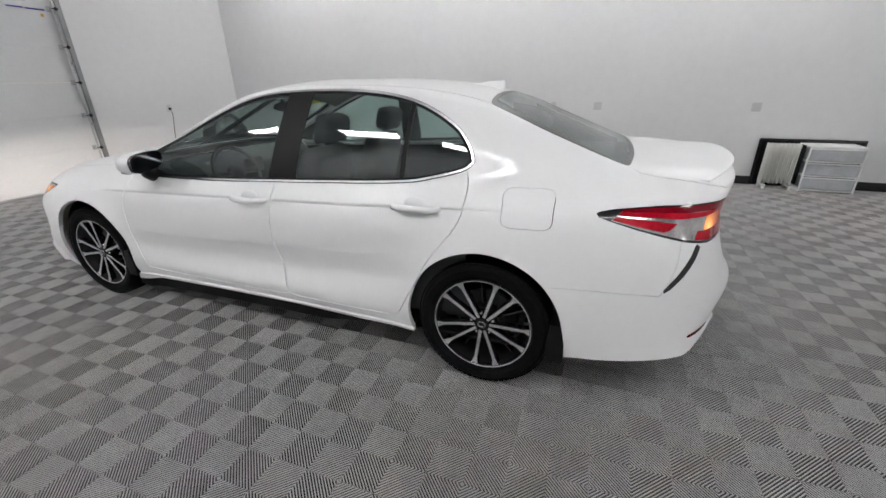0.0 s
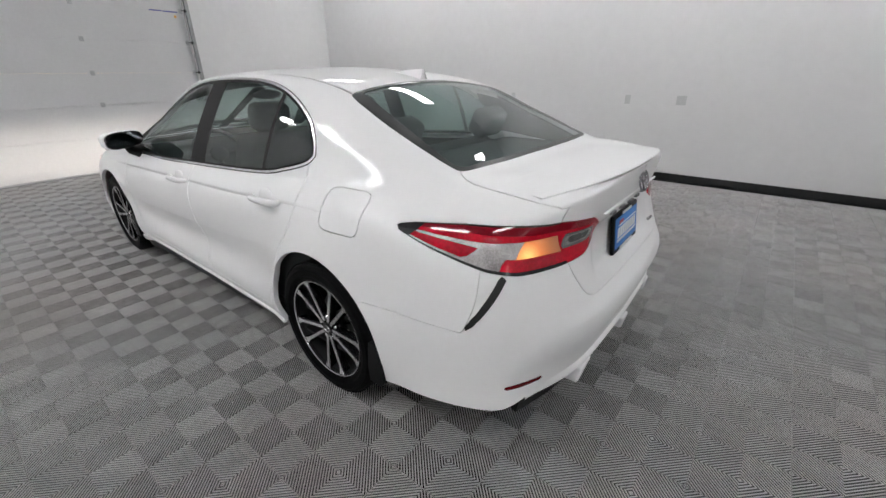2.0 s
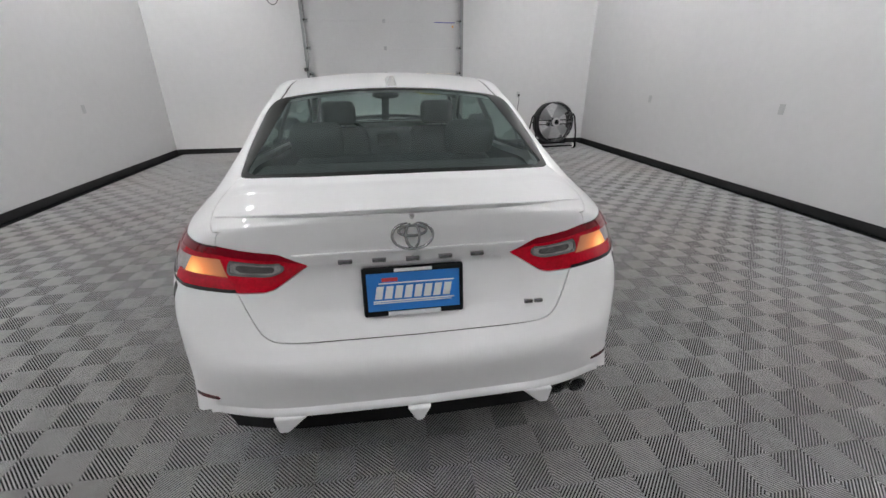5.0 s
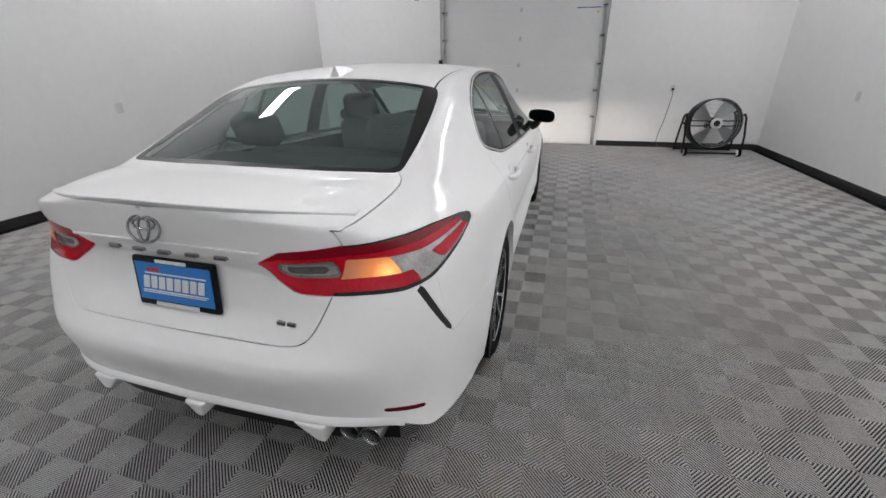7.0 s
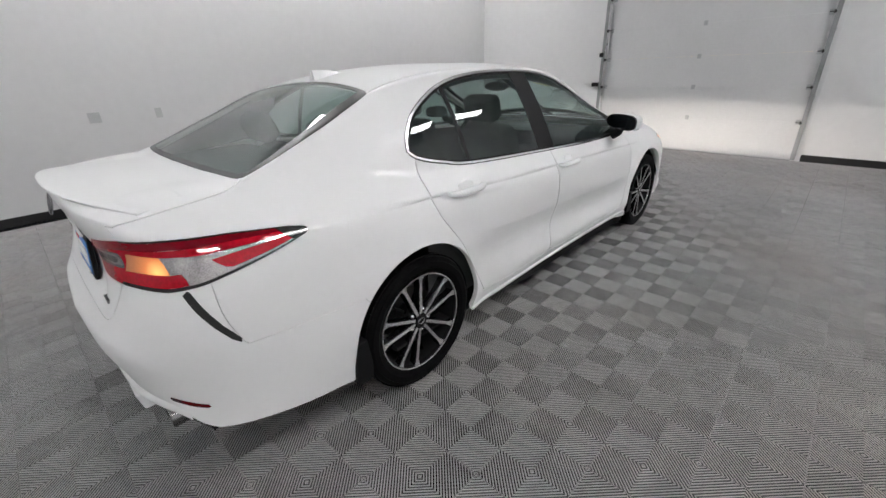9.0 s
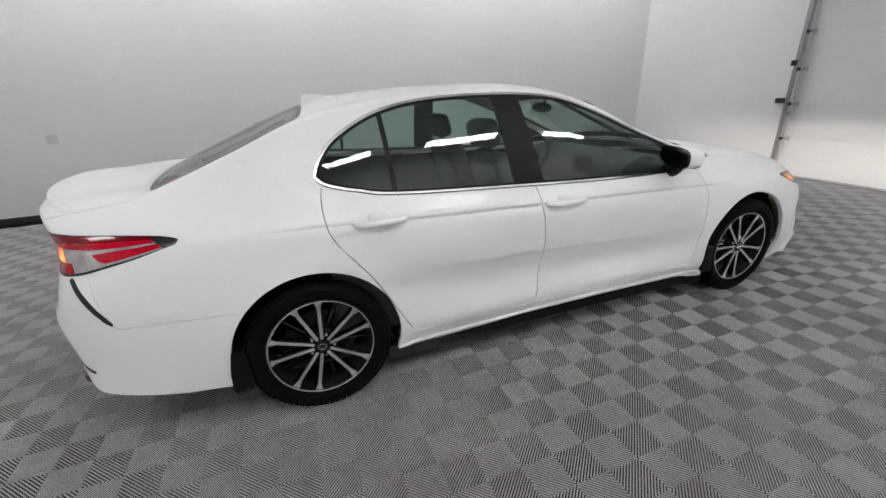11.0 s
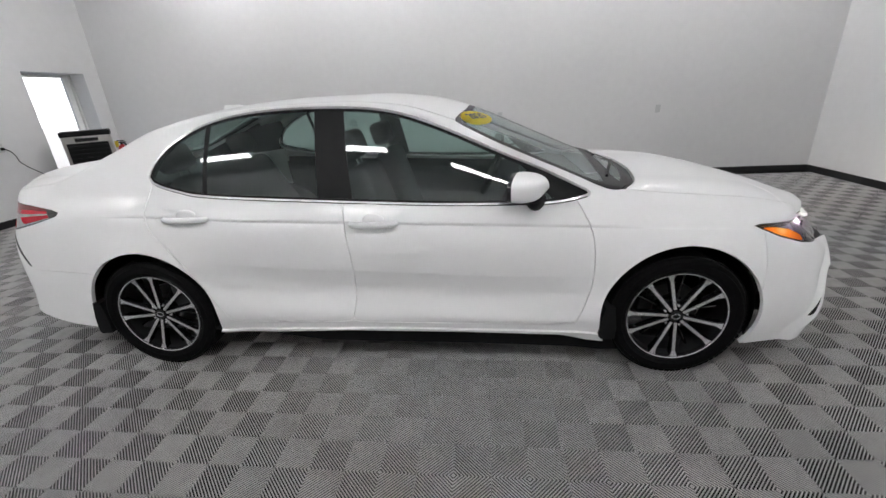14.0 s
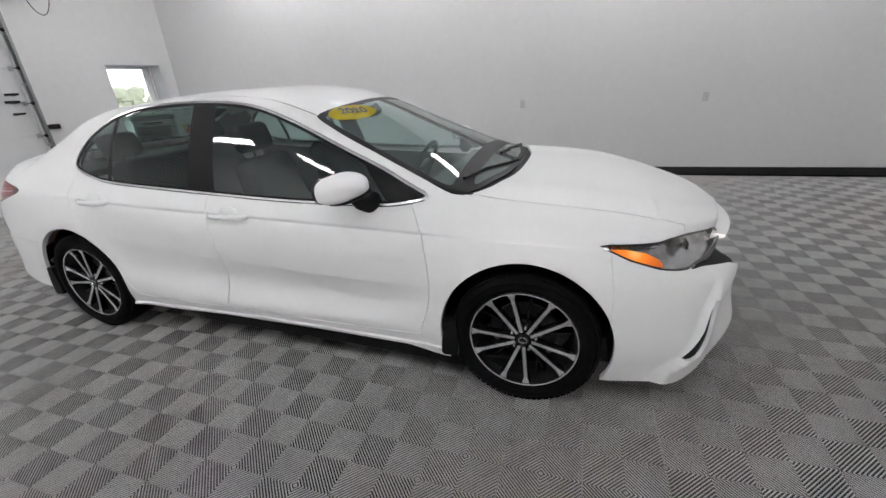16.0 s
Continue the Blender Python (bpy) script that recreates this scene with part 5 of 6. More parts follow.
def wheel(x, y, side, turn):
    """A black and silver alloy wheel with its tyre; side 1: right, -1: left."""
    w = new("wheel")
    w.parent = car
    w.matrix_basis = Matrix.Translation((x, y, HUB_Z)) @ pose(0, 0, 0, 0, 0, 0 if side > 0 else 180)
    tagged(w, "black alloy wheel with machined silver spokes")
    bm = bmesh.new()
    add_turned(bm, [(-.10, .236), (-.115, .258), (-.118, .29), (-.104, .318), (-.085, .329), (-.07, .332), (.07, .332), (.085, .329), (.104, .319), (.113, .302), (.1165, .300), (.1165, .272), (.1135, .268), (.109, .252), (.098, .244), (.09, .230), (-.09, .228)], 72, "x", closed=True)
    tyre = part("tyre", bm, RUBBER, w, "black road tyre", 30)
    bm = bmesh.new()
    for j in range(72):
        for x0, x1, off in ((.045, .098, 0), (-.02, .04, .5), (-.098, -.045, 0)):
            a = 2 * math.pi * (j + off) / 72
            m = pose(math.degrees(0), 0, 0) @ Matrix.Rotation(a, 4, "X")
            r = .334 if abs(x0 + x1) < .1 else .3305
            add_box(bm, (x0, -.0115, r - .006), (x1, .0115, r + .0001), 0, m)
    part("tread", bm, RUBBER, tyre)
    bm = bmesh.new()
    add_turned(bm, [(.098, .2455), (.104, .242), (.101, .235), (.085, .229), (.02, .218), (-.09, .214), (-.09, .226), (.05, .2295)], 72, "x", closed=True)
    rim = part("rim", bm, BLACK, w, "gloss black rim barrel", 35)
    bm = bmesh.new()
    add_turned(bm, [(.0985, .2455), (.1055, .2425), (.1040, .2365), (.0985, .2355)], 72, "x", closed=True)
    part("rim_edge", bm, ALLOY, rim, "machined silver rim edge", 35)
    for k in range(5):
        c = turn + 72 * k
        for half in (-1, 1):
            face, back = bmesh.new(), bmesh.new()
            a = math.radians(half * 13.5)
            # from a shared root at the hub out to the rim
            r0, r1 = .036, .239
            p0 = Vector((.090, .010 * half, r0))
            p1 = Vector((.099, math.sin(a) * r1, math.cos(a) * r1))
            d = (p1 - p0).normalized()
            s = Vector((0, d.z, -d.y))
            rot = Matrix.Rotation(math.radians(c), 4, "X")
            for bm2, top, deep, w0, w1 in ((face, .0012, .004, .0074, .0190), (back, -.003, .034, .0108, .0222)):
                vs = []
                for p, ww in ((p0, w0), (p0 * .17 + p1 * .83 + Vector((-.004, 0, 0)), w0 * 1.0), (p1, w1)):
                    for sx, dx in ((-1, top), (1, top), (1, top - deep), (-1, top - deep)):
                        vs.append(bm2.verts.new(rot @ (p + s * sx * ww + Vector((dx, 0, 0)))))
                for q in range(2):
                    for e in range(4):
                        f_ = (e + 1) % 4
                        bm2.faces.new((vs[4 * q + e], vs[4 * q + f_], vs[4 * q + 4 + f_], vs[4 * q + 4 + e]))
                bm2.faces.new(vs[:4][::-1]), bm2.faces.new(vs[8:])
                bmesh.ops.recalc_face_normals(bm2, faces=bm2.faces[:])
            part("spoke", face, ALLOY, rim, "machined silver spoke face")
            part("spoke_back", back, GLOSSBLACK, rim, "black spoke flank")
        bm = bmesh.new()
        rot = Matrix.Rotation(math.radians(c + 36), 4, "X")
        add_turned(bm, [(.060, .010), (.082, .0095), (.087, .006)], 12, "x", rot @ Matrix.Translation((0, 0, .057)))
        part("wheel_nut", bm, CHROME, rim)
        bm = bmesh.new()
        add_box(bm, (-.01, -.006, .06), (.045, .006, .218), .003, rot)
        part("inner_spoke", bm, GLOSSBLACK, rim)
    bm = bmesh.new()
    add_turned(bm, [(.03, .072), (.055, .070), (.062, .055), (.064, .040), (.065, .034)], 40, "x")
    part("hub", bm, BLACK, rim, "black hub", 35)
    bm = bmesh.new()
    add_turned(bm, [(.060, .034), (.0925, .032), (.0935, .026), (.0935, .001)], 32, "x")
    cap = part("centre_cap", bm, GLOSSBLACK, rim, "black centre cap with silver oval", 35)
    bm = bmesh.new()
    add_tube(bm, [(.0945, .019 * math.cos(a), .014 * math.sin(a)) for a in np.linspace(0, 2 * math.pi, 28, endpoint=False)], .0018, 6, True)
    part("cap_ring", bm, CHROME, rim)
    bm = bmesh.new()
    add_turned(bm, [(-.02, .08), (-.02, .145), (0.0, .145), (0.0, .08)], 48, "x", closed=True)
    part("brake_disc", bm, DISC, w, "dark grey brake disc", 35)
    part("brake_caliper", box((-.05, -.06, .09), (.02, .06, .165), .012, Matrix.Rotation(math.radians(80 * side), 4, "X")), BLACK, w, "black brake caliper", 40)
    return w


for ya, sd, tn in ((AXLE_F, 1, 27), (AXLE_R, 1, 10.5), (AXLE_F, -1, 160), (AXLE_R, -1, 186)):
    wheel(sd * 0.787, ya, sd, tn)

# ---- doors, openings and fittings of the room ----
TRACK = material("dull_track_steel", (0.27, 0.275, 0.28), 0.45, 0.7, bump=0.15, scale=30, vary=0.2, vary_scale=5)


def overhead_door(name, opening, y, inward, label, marks):
    """A sectional door of seven panels in its opening, with hinges, side tracks, rollers and a seal."""
    a, b = opening[0], opening[1]
    door = thing(name, pose(0, 0, 0), label, "garage door")
    door["kind"] = "structure"
    seams = [0.02, .55, 1.03, 1.49, 1.96, 2.44, 2.91, 3.39]
    yo = y + .05 * -inward
    for z0, z1 in zip(seams, seams[1:]):
        bm = bmesh.new()
        add_box(bm, (a - .01, min(yo, yo - .045 * inward), z0 + .0007), (b + .01, max(yo, yo - .045 * inward), z1 - .0007), .0016)
        part("door_panel", bm, DOORPAINT, door)
    for z in seams[1:-1]:
        for x in (a + .04, (a + b) / 2, b - .04):
            bm = bmesh.new()
            add_box(bm, (x - .028, min(yo, yo + .012 * inward), z - .035), (x + .028, max(yo, yo + .012 * inward), z + .035), .003)
            add_box(bm, (x - .018, min(yo, yo + .03 * inward), z - .012), (x + .018, max(yo, yo + .03 * inward), z + .012), .004)
            part("hinge", bm, STEEL, door, "grey steel hinge")
    for x, s in ((a - .03, -1), (b + .03, 1)):
        bm = bmesh.new()
        yt = y + .05 * inward
        add_prism(bm, [(x - .028, yt - .02), (x + .028, yt - .02), (x + .028, yt - .014), (x - .022, yt - .014), (x - .022, yt + .014), (x + .010, yt + .014), (x + .010, yt + .020), (x - .028, yt + .020)], .02, 3.6, "z")
        part("track", bm, TRACK, door, "galvanised steel track")
        bm = bmesh.new()
        add_prism(bm, [(x + s * .03, y), (x + s * .085, y), (x + s * .085, y + .022 * inward), (x + s * .03, y + .022 * inward)], .0, 3.6, "z")
        part("jamb", bm, WALL, door, "white door jamb")
        for z in seams[1:-1]:
            bm = bmesh.new()
            add_turned(bm, [(-.012, .024), (.012, .024)], 16, "x", Matrix.Translation((x - s * .03, yt, z)))
            add_tube(bm, [(x - s * .09, yt, z), (x + s * .02, yt, z)], .006, 8)
            part("roller", bm, BLACK, door, "black roller")
        for z in (.10, .9, 1.75, 2.4):
            bm = bmesh.new()
            add_box(bm, (x - .04, min(y, yt), z - .02), (x + .04, max(y, yt), z + .02), .003)
            part("bracket", bm, STEEL, door)
    bm = bmesh.new()
    add_box(bm, (a - .01, yo - .03, 0), (b + .01, yo + .03, .02), .004)
    part("door_seal", bm, STEEL, door, "bottom seal")
    for nm, lo, hi, mat, lab in marks:
        part(nm, box(lo, hi, .004), mat, door, lab)
    return door


BLUE = material("blue_label", (0.05, 0.06, 0.35), 0.5)
ORANGE = material("orange_label", (0.75, 0.38, 0.03), 0.5)
overhead_door("garage_door", ND, NORTH, -1, "closed white sectional overhead garage door", [
    ("door_label", (1.15, NORTH + .044, 2.418), (1.33, NORTH + .0495, 2.434), BLUE, "blue label strip"),
    ("door_label", (1.35, NORTH + .044, 2.414), (1.57, NORTH + .0495, 2.430), BLUE, "blue label strip"),
    ("door_label", (1.505, NORTH + .044, 2.335), (1.54, NORTH + .0495, 2.372), ORANGE, "small orange label")])
overhead_door("garage_door", SD, SOUTH, 1, "closed white overhead garage door with latch handle", [
    ("latch", (SD[0] + .08, SOUTH - .05, 1.605), (SD[0] + .24, SOUTH - .02, 1.635), BLACK, "black latch bar"),
    ("latch", (SD[0] + .10, SOUTH - .05, 1.505), (SD[0] + .27, SOUTH - .02, 1.535), BLACK, "black latch bar"),
    ("latch", (SD[0] + .09, SOUTH - .05, 1.345), (SD[0] + .23, SOUTH - .02, 1.370), BLACK, "black latch bar")])


def sensor(x, y, z, inward, w=.13, label="black door control box on the wall"):
    ob = thing("control_box", pose(x, y, z), label, "control box")
    lo, hi = min(0, .07 * inward), max(0, .07 * inward)
    part("case", box((-w / 2, lo, -.035), (w / 2, hi, .035), .008), BLACK, ob)
    part("cover", box((-w / 2 + .012, min(hi, lo) - .002 if inward < 0 else hi, -.025), (w / 2 - .012, lo if inward < 0 else hi + .003, .025), .001), GLOSSBLACK, ob)
    return ob


sensor(ND[0] - .12, NORTH, 1.075, -1, .15)
sensor(ND[0] - .06, NORTH - .022, 1.575, -1, .07)
sensor(SD[0] - .15, SOUTH, 1.145, 1, .15)


def hoist(x, y, inward):
    """A black chain hoist box beside an overhead door, with its loop of chain."""
    ob = thing("door_hoist", pose(x, y, 2.92), "black door hoist with a hanging loop of chain", "door hoist")
    lo, hi = sorted((0, .16 * inward))
    part("case", box((-.10, lo, -.06), (.10, hi, .22), .015), BLACK, ob)
    bm = bmesh.new()
    s = np.linspace(0, 1, 40)
    add_tube(bm, [(-.16 - .36 * k, .10 * inward, .16 - .85 * (1 - (2 * k - 1) ** 2) ** .6 * .48) for k in s], .006, 6)
    part("chain", bm, BLACK, ob, "thin dark chain")
    return ob


hoist(ND[0] - .165, NORTH, -1)
hoist(SD[0] - .20, SOUTH, 1)


def socket(x, y, z, turn, wide, label, plug=False):
    """A wall plate with its two outlets; turn: degrees about z of its face, which looks along -y at 0."""
    ob = thing("wall_socket", pose(x, y, z, 0, 0, turn), label, "socket", "wall sockets")
    w = .058 if wide else .036
    part("plate", box((-w, -.007, -.058), (w, 0, .058), .003), GREYPL, ob, "white cover plate")
    for cx in ((-.024, .024) if wide else (0,)):
        for cz in (-.02, .02):
            part("outlet", box((cx - .016, -.010, cz - .014), (cx + .016, -.0068, cz + .014), .003), GREYPL, ob)
    return ob


for y, wide in ((3.20, False), (.73, False), (-1.084, False), (-1.755, True), (-3.83, True)):
    socket(EAST, y, 1.053, -90, wide, "white double socket plate on the wall" if wide else "white single socket plate on the wall")
for y, wide in ((3.155, False), (.717, False), (-1.074, False), (-1.72, True), (-4.158, True)):
    socket(WEST, y, 1.043, 90, wide, "white double socket plate on the wall" if wide else "white single socket plate on the wall")
socket(2.975, NORTH, 1.055, 0, False, "white socket plate with a plug in it")
cord = thing("power_cord", pose(2.975, NORTH - .012, 1.045), "grey power cord hanging from the socket", "power cord")
bm = bmesh.new()
add_box(bm, (-.018, -.035, -.02), (.018, 0, .02), .006)
part("plug", bm, BLACK, cord, "black plug")
bm = bmesh.new()
add_tube(bm, [(.0, -.03, -.02), (.005, -.045, -.10), (-.015, -.03, -.30), (-.06, -.02, -.60), (-.11, -.02, -.80), (-.12, -.02, -.93), (-.08, -.03, -1.02), (.05, -.06, -1.03), (.35, -.25, -1.03), (.55, -.55, -1.03), (.60, -.80, -1.0)], .006, 8)
part("cable", bm, material("cord_grey", (0.12, 0.12, 0.12), 0.5), cord)

socket(-2.28, SOUTH, 1.04, 180, False, "white socket plate with a black plug in it")
cord = thing("power_cord", pose(-2.28, SOUTH + .012, 1.03), "thin black cord looping down from a plug", "power cord")
part("plug", box((-.016, 0, -.018), (.016, .035, .018), .005), BLACK, cord, "black plug")
bm = bmesh.new()
add_tube(bm, [(-.01, .03, 0), (-.07, .04, -.04), (-.12, .03, -.12), (-.14, .02, -.20), (-.22, .02, -.28), (-.40, .02, -.42), (-.60, .03, -.62), (-.70, .06, -.90), (-.74, .12, -1.02)], .005, 8)
part("cable", bm, BLACK, cord, "black cable")


def drum_fan():
    """A large drum fan on wheels, tilted up a little."""
    fan = thing("drum_fan", pose(3.58, 4.95, 0, 0, 0, 5) @ Matrix.Scale(.91, 4), "large black and grey drum fan on a wheeled stand", "fan")
    cz, R = .57, .44
    m = Matrix.Translation((0, 0, cz)) @ pose(0, 0, 0, -6, 0, 0)
    bm = bmesh.new()
    add_turned(bm, [(-.16, R - .012), (-.165, R), (-.15, R + .006), (.14, R + .006), (.155, R), (.15, R - .012)], 64, "y", m, True)
    part("drum", bm, BLACK, fan, "black drum", 40)
    for face, n in ((-.165, 9), (.155, 5)):
        for k in range(n):
            bm = bmesh.new()
            r = .10 + (R - .11) * k / (n - 1)
            add_tube(bm, [m @ Vector((r * math.cos(a), face, r * math.sin(a))) for a in np.linspace(0, 2 * math.pi, 56, endpoint=False)], .0028, 5, True)
            part("grille_ring", bm, STEEL, fan)
    for k in range(12):
        a = 2 * math.pi * k / 12
        bm = bmesh.new()
        add_tube(bm, [m @ Vector((.06 * math.cos(a), -.168, .06 * math.sin(a))), m @ Vector((R * math.cos(a), -.166, R * math.sin(a)))], .003, 5)
        part("grille_spoke", bm, STEEL, fan)
    for z in (-.045, .045):
        bm = bmesh.new()
        add_box(bm, (-R + .01, -.15, z - .012), (R - .01, -.135, z + .012), .003, m)
        part("support_bar", bm, BLACK, fan, "dark support bar")
    bm = bmesh.new()
    add_turned(bm, [(-.185, .03), (-.187, .085), (-.175, .095), (-.15, .098)], 36, "y", m)
    part("hub_cover", bm, material("fan_hub", (0.62, 0.62, 0.62), .4), fan, "pale grey hub", 40)
    bm = bmesh.new()
    add_turned(bm, [(-.192, .004), (-.192, .050), (-.186, .055)], 30, "y", m)
    part("hub_mark", bm, BLACK, fan)
    for k in range(4):
        a0 = math.radians(35 + 90 * k)
        bm = bmesh.new()
        rows = []
        for r in np.linspace(.09, R - .03, 7):
            rows.append([bm.verts.new(m @ Vector((r * math.cos(a0 + t), -.02 + .05 * (t - .35) / .4, r * math.sin(a0 + t)))) for t in np.linspace(0, .95 - .35 * (r / R), 8)])
        for p, q in zip(rows, rows[1:]):
            for i in range(len(p) - 1):
                bm.faces.new((p[i], p[i + 1], q[i + 1], q[i]))
        bmesh.ops.solidify(bm, geom=bm.faces[:], thickness=.003)
        part("fan_blade", bm, material("fan_blade", (0.45, 0.45, 0.46), .35, .6, vary=.1, vary_scale=8), fan, "grey metal fan blade", 40)
    for s in (-1, 1):
        bm = bmesh.new()
        add_tube(bm, [(s * (R + .06), -.22, .05), (s * (R + .065), -.20, .35), (s * (R + .06), -.10, .68), (s * (R + .055), -.03, .74), (s * (R + .055), .06, .70), (s * (R + .06), .16, .40), (s * (R + .06), .26, .03)], .018, 10)
        part("side_rail", bm, BLACK, fan, "black tube rail", 60)
        bm = bmesh.new()
        add_tube(bm, [(s * (R - .01), 0, cz), (s * (R + .07), 0, cz)], .02, 12)
        part("pivot", bm, BLACK, fan)
    for y in (-.22, .24):
        bm = bmesh.new()
        add_tube(bm, [(-R - .06, y, .055), (R + .06, y, .055)], .016, 10)
        part("cross_rail", bm, BLACK, fan, "", 60)
    for s in (-1, 1):
        bm = bmesh.new()
        add_turned(bm, [(-.022, .05), (-.026, .065), (-.02, .075), (.02, .075), (.026, .065), (.022, .05)], 28, "x", Matrix.Translation((s * (R + .02), -.24, .075)), True)
        w = part("fan_wheel", bm, RUBBER, fan, "small wheel", 40)
        bm = bmesh.new()
        add_turned(bm, [(-.027, .004), (-.027, .056), (.027, .056), (.027, .004)], 24, "x", Matrix.Translation((s * (R + .02), -.24, .075)))
        part("wheel_disc", bm, WHITEPL, w, "white wheel disc")
    part("motor", box((-.10, .02, cz - .10), (.10, .14, cz + .10), .03), BLACK, fan)
    return fan


drum_fan()


def step_stool():
    """A dark moulded step stool with cut-outs under its top."""
    st = thing("step_stool", pose(-1.98, 5.28, 0, 0, 0, 2) @ Matrix.Scale(.86, 4), "dark grey moulded plastic step stool", "stool")
    GREY = material("dark_grey_plastic", (0.030, 0.030, 0.032), 0.5, bump=.15, scale=200, vary=.15, vary_scale=6)
    part("top", box((-.27, -.15, .285), (.27, .15, .335), .02, None, 3), GREY, st, "", 50)
    for x in (-1, 1):
        bm = bmesh.new()
        add_prism(bm, [(x * .26, .30), (x * .17, .30), (x * .19, .0), (x * .285, .0)], -.165, .165, "y")
        bmesh.ops.bevel(bm, geom=bm.edges[:], offset=.008, segments=2, profile=.5, affect="EDGES")
        part("leg", bm, GREY, st, "", 50)
    part("apron", box((-.19, -.15, .19), (.19, -.12, .29), .01), GREY, st, "", 50)
    part("apron", box((-.19, .12, .19), (.19, .15, .29), .01), GREY, st, "", 50)
    part("lower_step", box((-.19, -.19, .10), (.19, .10, .13), .01), GREY, st, "", 50)
    return st


step_stool()


def drawer_tower():
    """Three clear plastic drawers in a white frame."""
    tw = thing("drawer_tower", pose(4.36, -4.735, 0, 0, 0, -90) @ Matrix.Scale(.97, 4), "white frame tower of three clear plastic drawers", "drawers")
    CLEAR = material("cloudy_plastic", (0.50, 0.52, 0.54), 0.25, vary=.12, vary_scale=9, bump=.05)
    w, d, h = .31, .20, .62
    part("top", box((-w, -d, h - .03), (w, d, h), .012), WHITEPL, tw, "", 40)
    for k in range(4):
        z = .02 + k * .193
        if k < 3:
            part("shelf", box((-w, -d, z), (w, d, z + .014), .004), WHITEPL, tw)
    for x in (-1, 1):
        for y in (-1, 1):
            part("corner_post", box((x * w - (.022 if x > 0 else 0), y * d - (.022 if y > 0 else 0), 0), (x * w + (.022 if x < 0 else 0), y * d + (.022 if y < 0 else 0), h - .02), .006), WHITEPL, tw)
    for k in range(3):
        z = .038 + k * .193
        dr = part("drawer", box((-w + .025, -d + .004, z), (w - .025, d - .02, z + .160), .016, None, 3), CLEAR, tw, "cloudy clear plastic drawer", 40)
        part("drawer_lip", box((-w + .02, -d - .008, z + .150), (w - .02, -d + .006, z + .166), .004), WHITEPL, dr)
        part("drawer_pull", box((-.10, -d - .010, z + .112), (.10, -d + .004, z + .128), .004), GREYPL, dr)
    bm = bmesh.new()
    ellipsoid(bm, (.12, -.02, .515), (.13, .08, .05))
    part("folded_cloth", bm, WHITEPL, tw, "white cloth in the top drawer", 60)
    return tw


drawer_tower()


def oil_heater():
    """A pale oil-filled heater of upright fins."""
    ht = thing("oil_heater", pose(4.29, -4.19, 0, 0, 0, -90), "white oil-filled heater with upright fins", "heater")
    HEAT = material("cream_enamel", (0.66, 0.66, 0.62), 0.35, vary=.03)
    for k in range(8):
        x = -.17 + .0475 * k
        bm = bmesh.new()
        add_box(bm, (x - .007, -.075, .075), (x + .007, .075, .61), .007, None, 3)
        add_box(bm, (x - .017, -.035, .12), (x + .017, .035, .58), .015, None, 3)
        part("heater_fin", bm, HEAT, ht, "", 40)
    part("control_panel", box((.185, -.07, .08), (.225, .07, .60), .012), BLACK, ht, "black control panel", 40)
    for x in (-.14, .16):
        part("foot_bar", box((x - .02, -.12, .035), (x + .02, .12, .07), .008), HEAT, ht)
        for y in (-.10, .10):
            bm = bmesh.new()
            add_turned(bm, [(-.016, .02), (.016, .02)], 16, "x", Matrix.Translation((x, y, .02)))
            part("castor", bm, WHITEPL, ht)
    part("base_pan", box((.20, -.10, .0), (.33, .06, .045), .012), WHITEPL, ht, "white plug block", 40)
    return ht


oil_heater()
board = thing("black_board", pose(4.53, -4.56, 0), "black framed board leaning against the wall", "board")
part("panel", box((-.018, -.58, 0), (.0, .58, .635), .004), BLACK, board, "black board")
for lo, hi in (((-.026, -.59, 0), (-.018, -.56, .645)), ((-.026, .56, 0), (-.018, .60, .645)), ((-.026, -.56, .615), (-.018, .56, .645))):
    part("frame_strip", box(lo, hi, .002), GLOSSBLACK, board)


def cooler():
    """A tall evaporative cooler with a dark louvred front."""
    c = thing("evaporative_cooler", pose(-3.12, -5.62, 0, 0, 0, -48) @ Matrix.Scale(.92, 4), "grey evaporative air cooler with dark louvres", "air cooler")
    SHELL_ = material("cooler_grey", (0.30, 0.29, 0.27), 0.45, vary=.06, bump=.08)
    w, d = .32, .21
    part("body", box((-w, -d, .12), (w, d, 1.27), .03, None, 3), SHELL_, c, "", 40)
    part("top_trim", box((-w - .008, -d - .008, 1.20), (w + .008, d + .008, 1.285), .02, None, 3), BLACK, c, "dark top trim", 40)
    for y in (-d - .004, d + .004):
        s = math.copysign(1, y)
        part("louvre_frame", box((-w + .05, min(y, y + s * .012), .42), (w - .05, max(y, y + s * .012), 1.10), .006), BLACK, c, "black louvre frame")
        for k in range(10):
            z = .46 + .064 * k
            part("louvre", box((-w + .06, min(y + s * .008, y + s * .03), z), (w - .06, max(y + s * .008, y + s * .03), z + .022), .004), BLACK, c)
    part("tank", box((-w - .004, -d - .004, .10), (w + .004, d + .004, .38), .02), material("cooler_tank", (0.42, 0.42, 0.38), .45, vary=.05), c, "paler water tank", 40)
    part("panel", box((-.15, d + .003, 1.125), (.15, d + .012, 1.175), .004), GLOSSBLACK, c)
    for x in (-1, 1):
        for y in (-1, 1):
            bm = bmesh.new()
            add_turned(bm, [(-.02, .045), (.02, .045)], 18, "x", Matrix.Translation((x * .26, y * .15, .045)))
            add_box(bm, (x * .26 - .02, y * .15 - .02, .06), (x * .26 + .02, y * .15 + .02, .13))
            part("castor", bm, BLACK, c)
    return c


cooler()


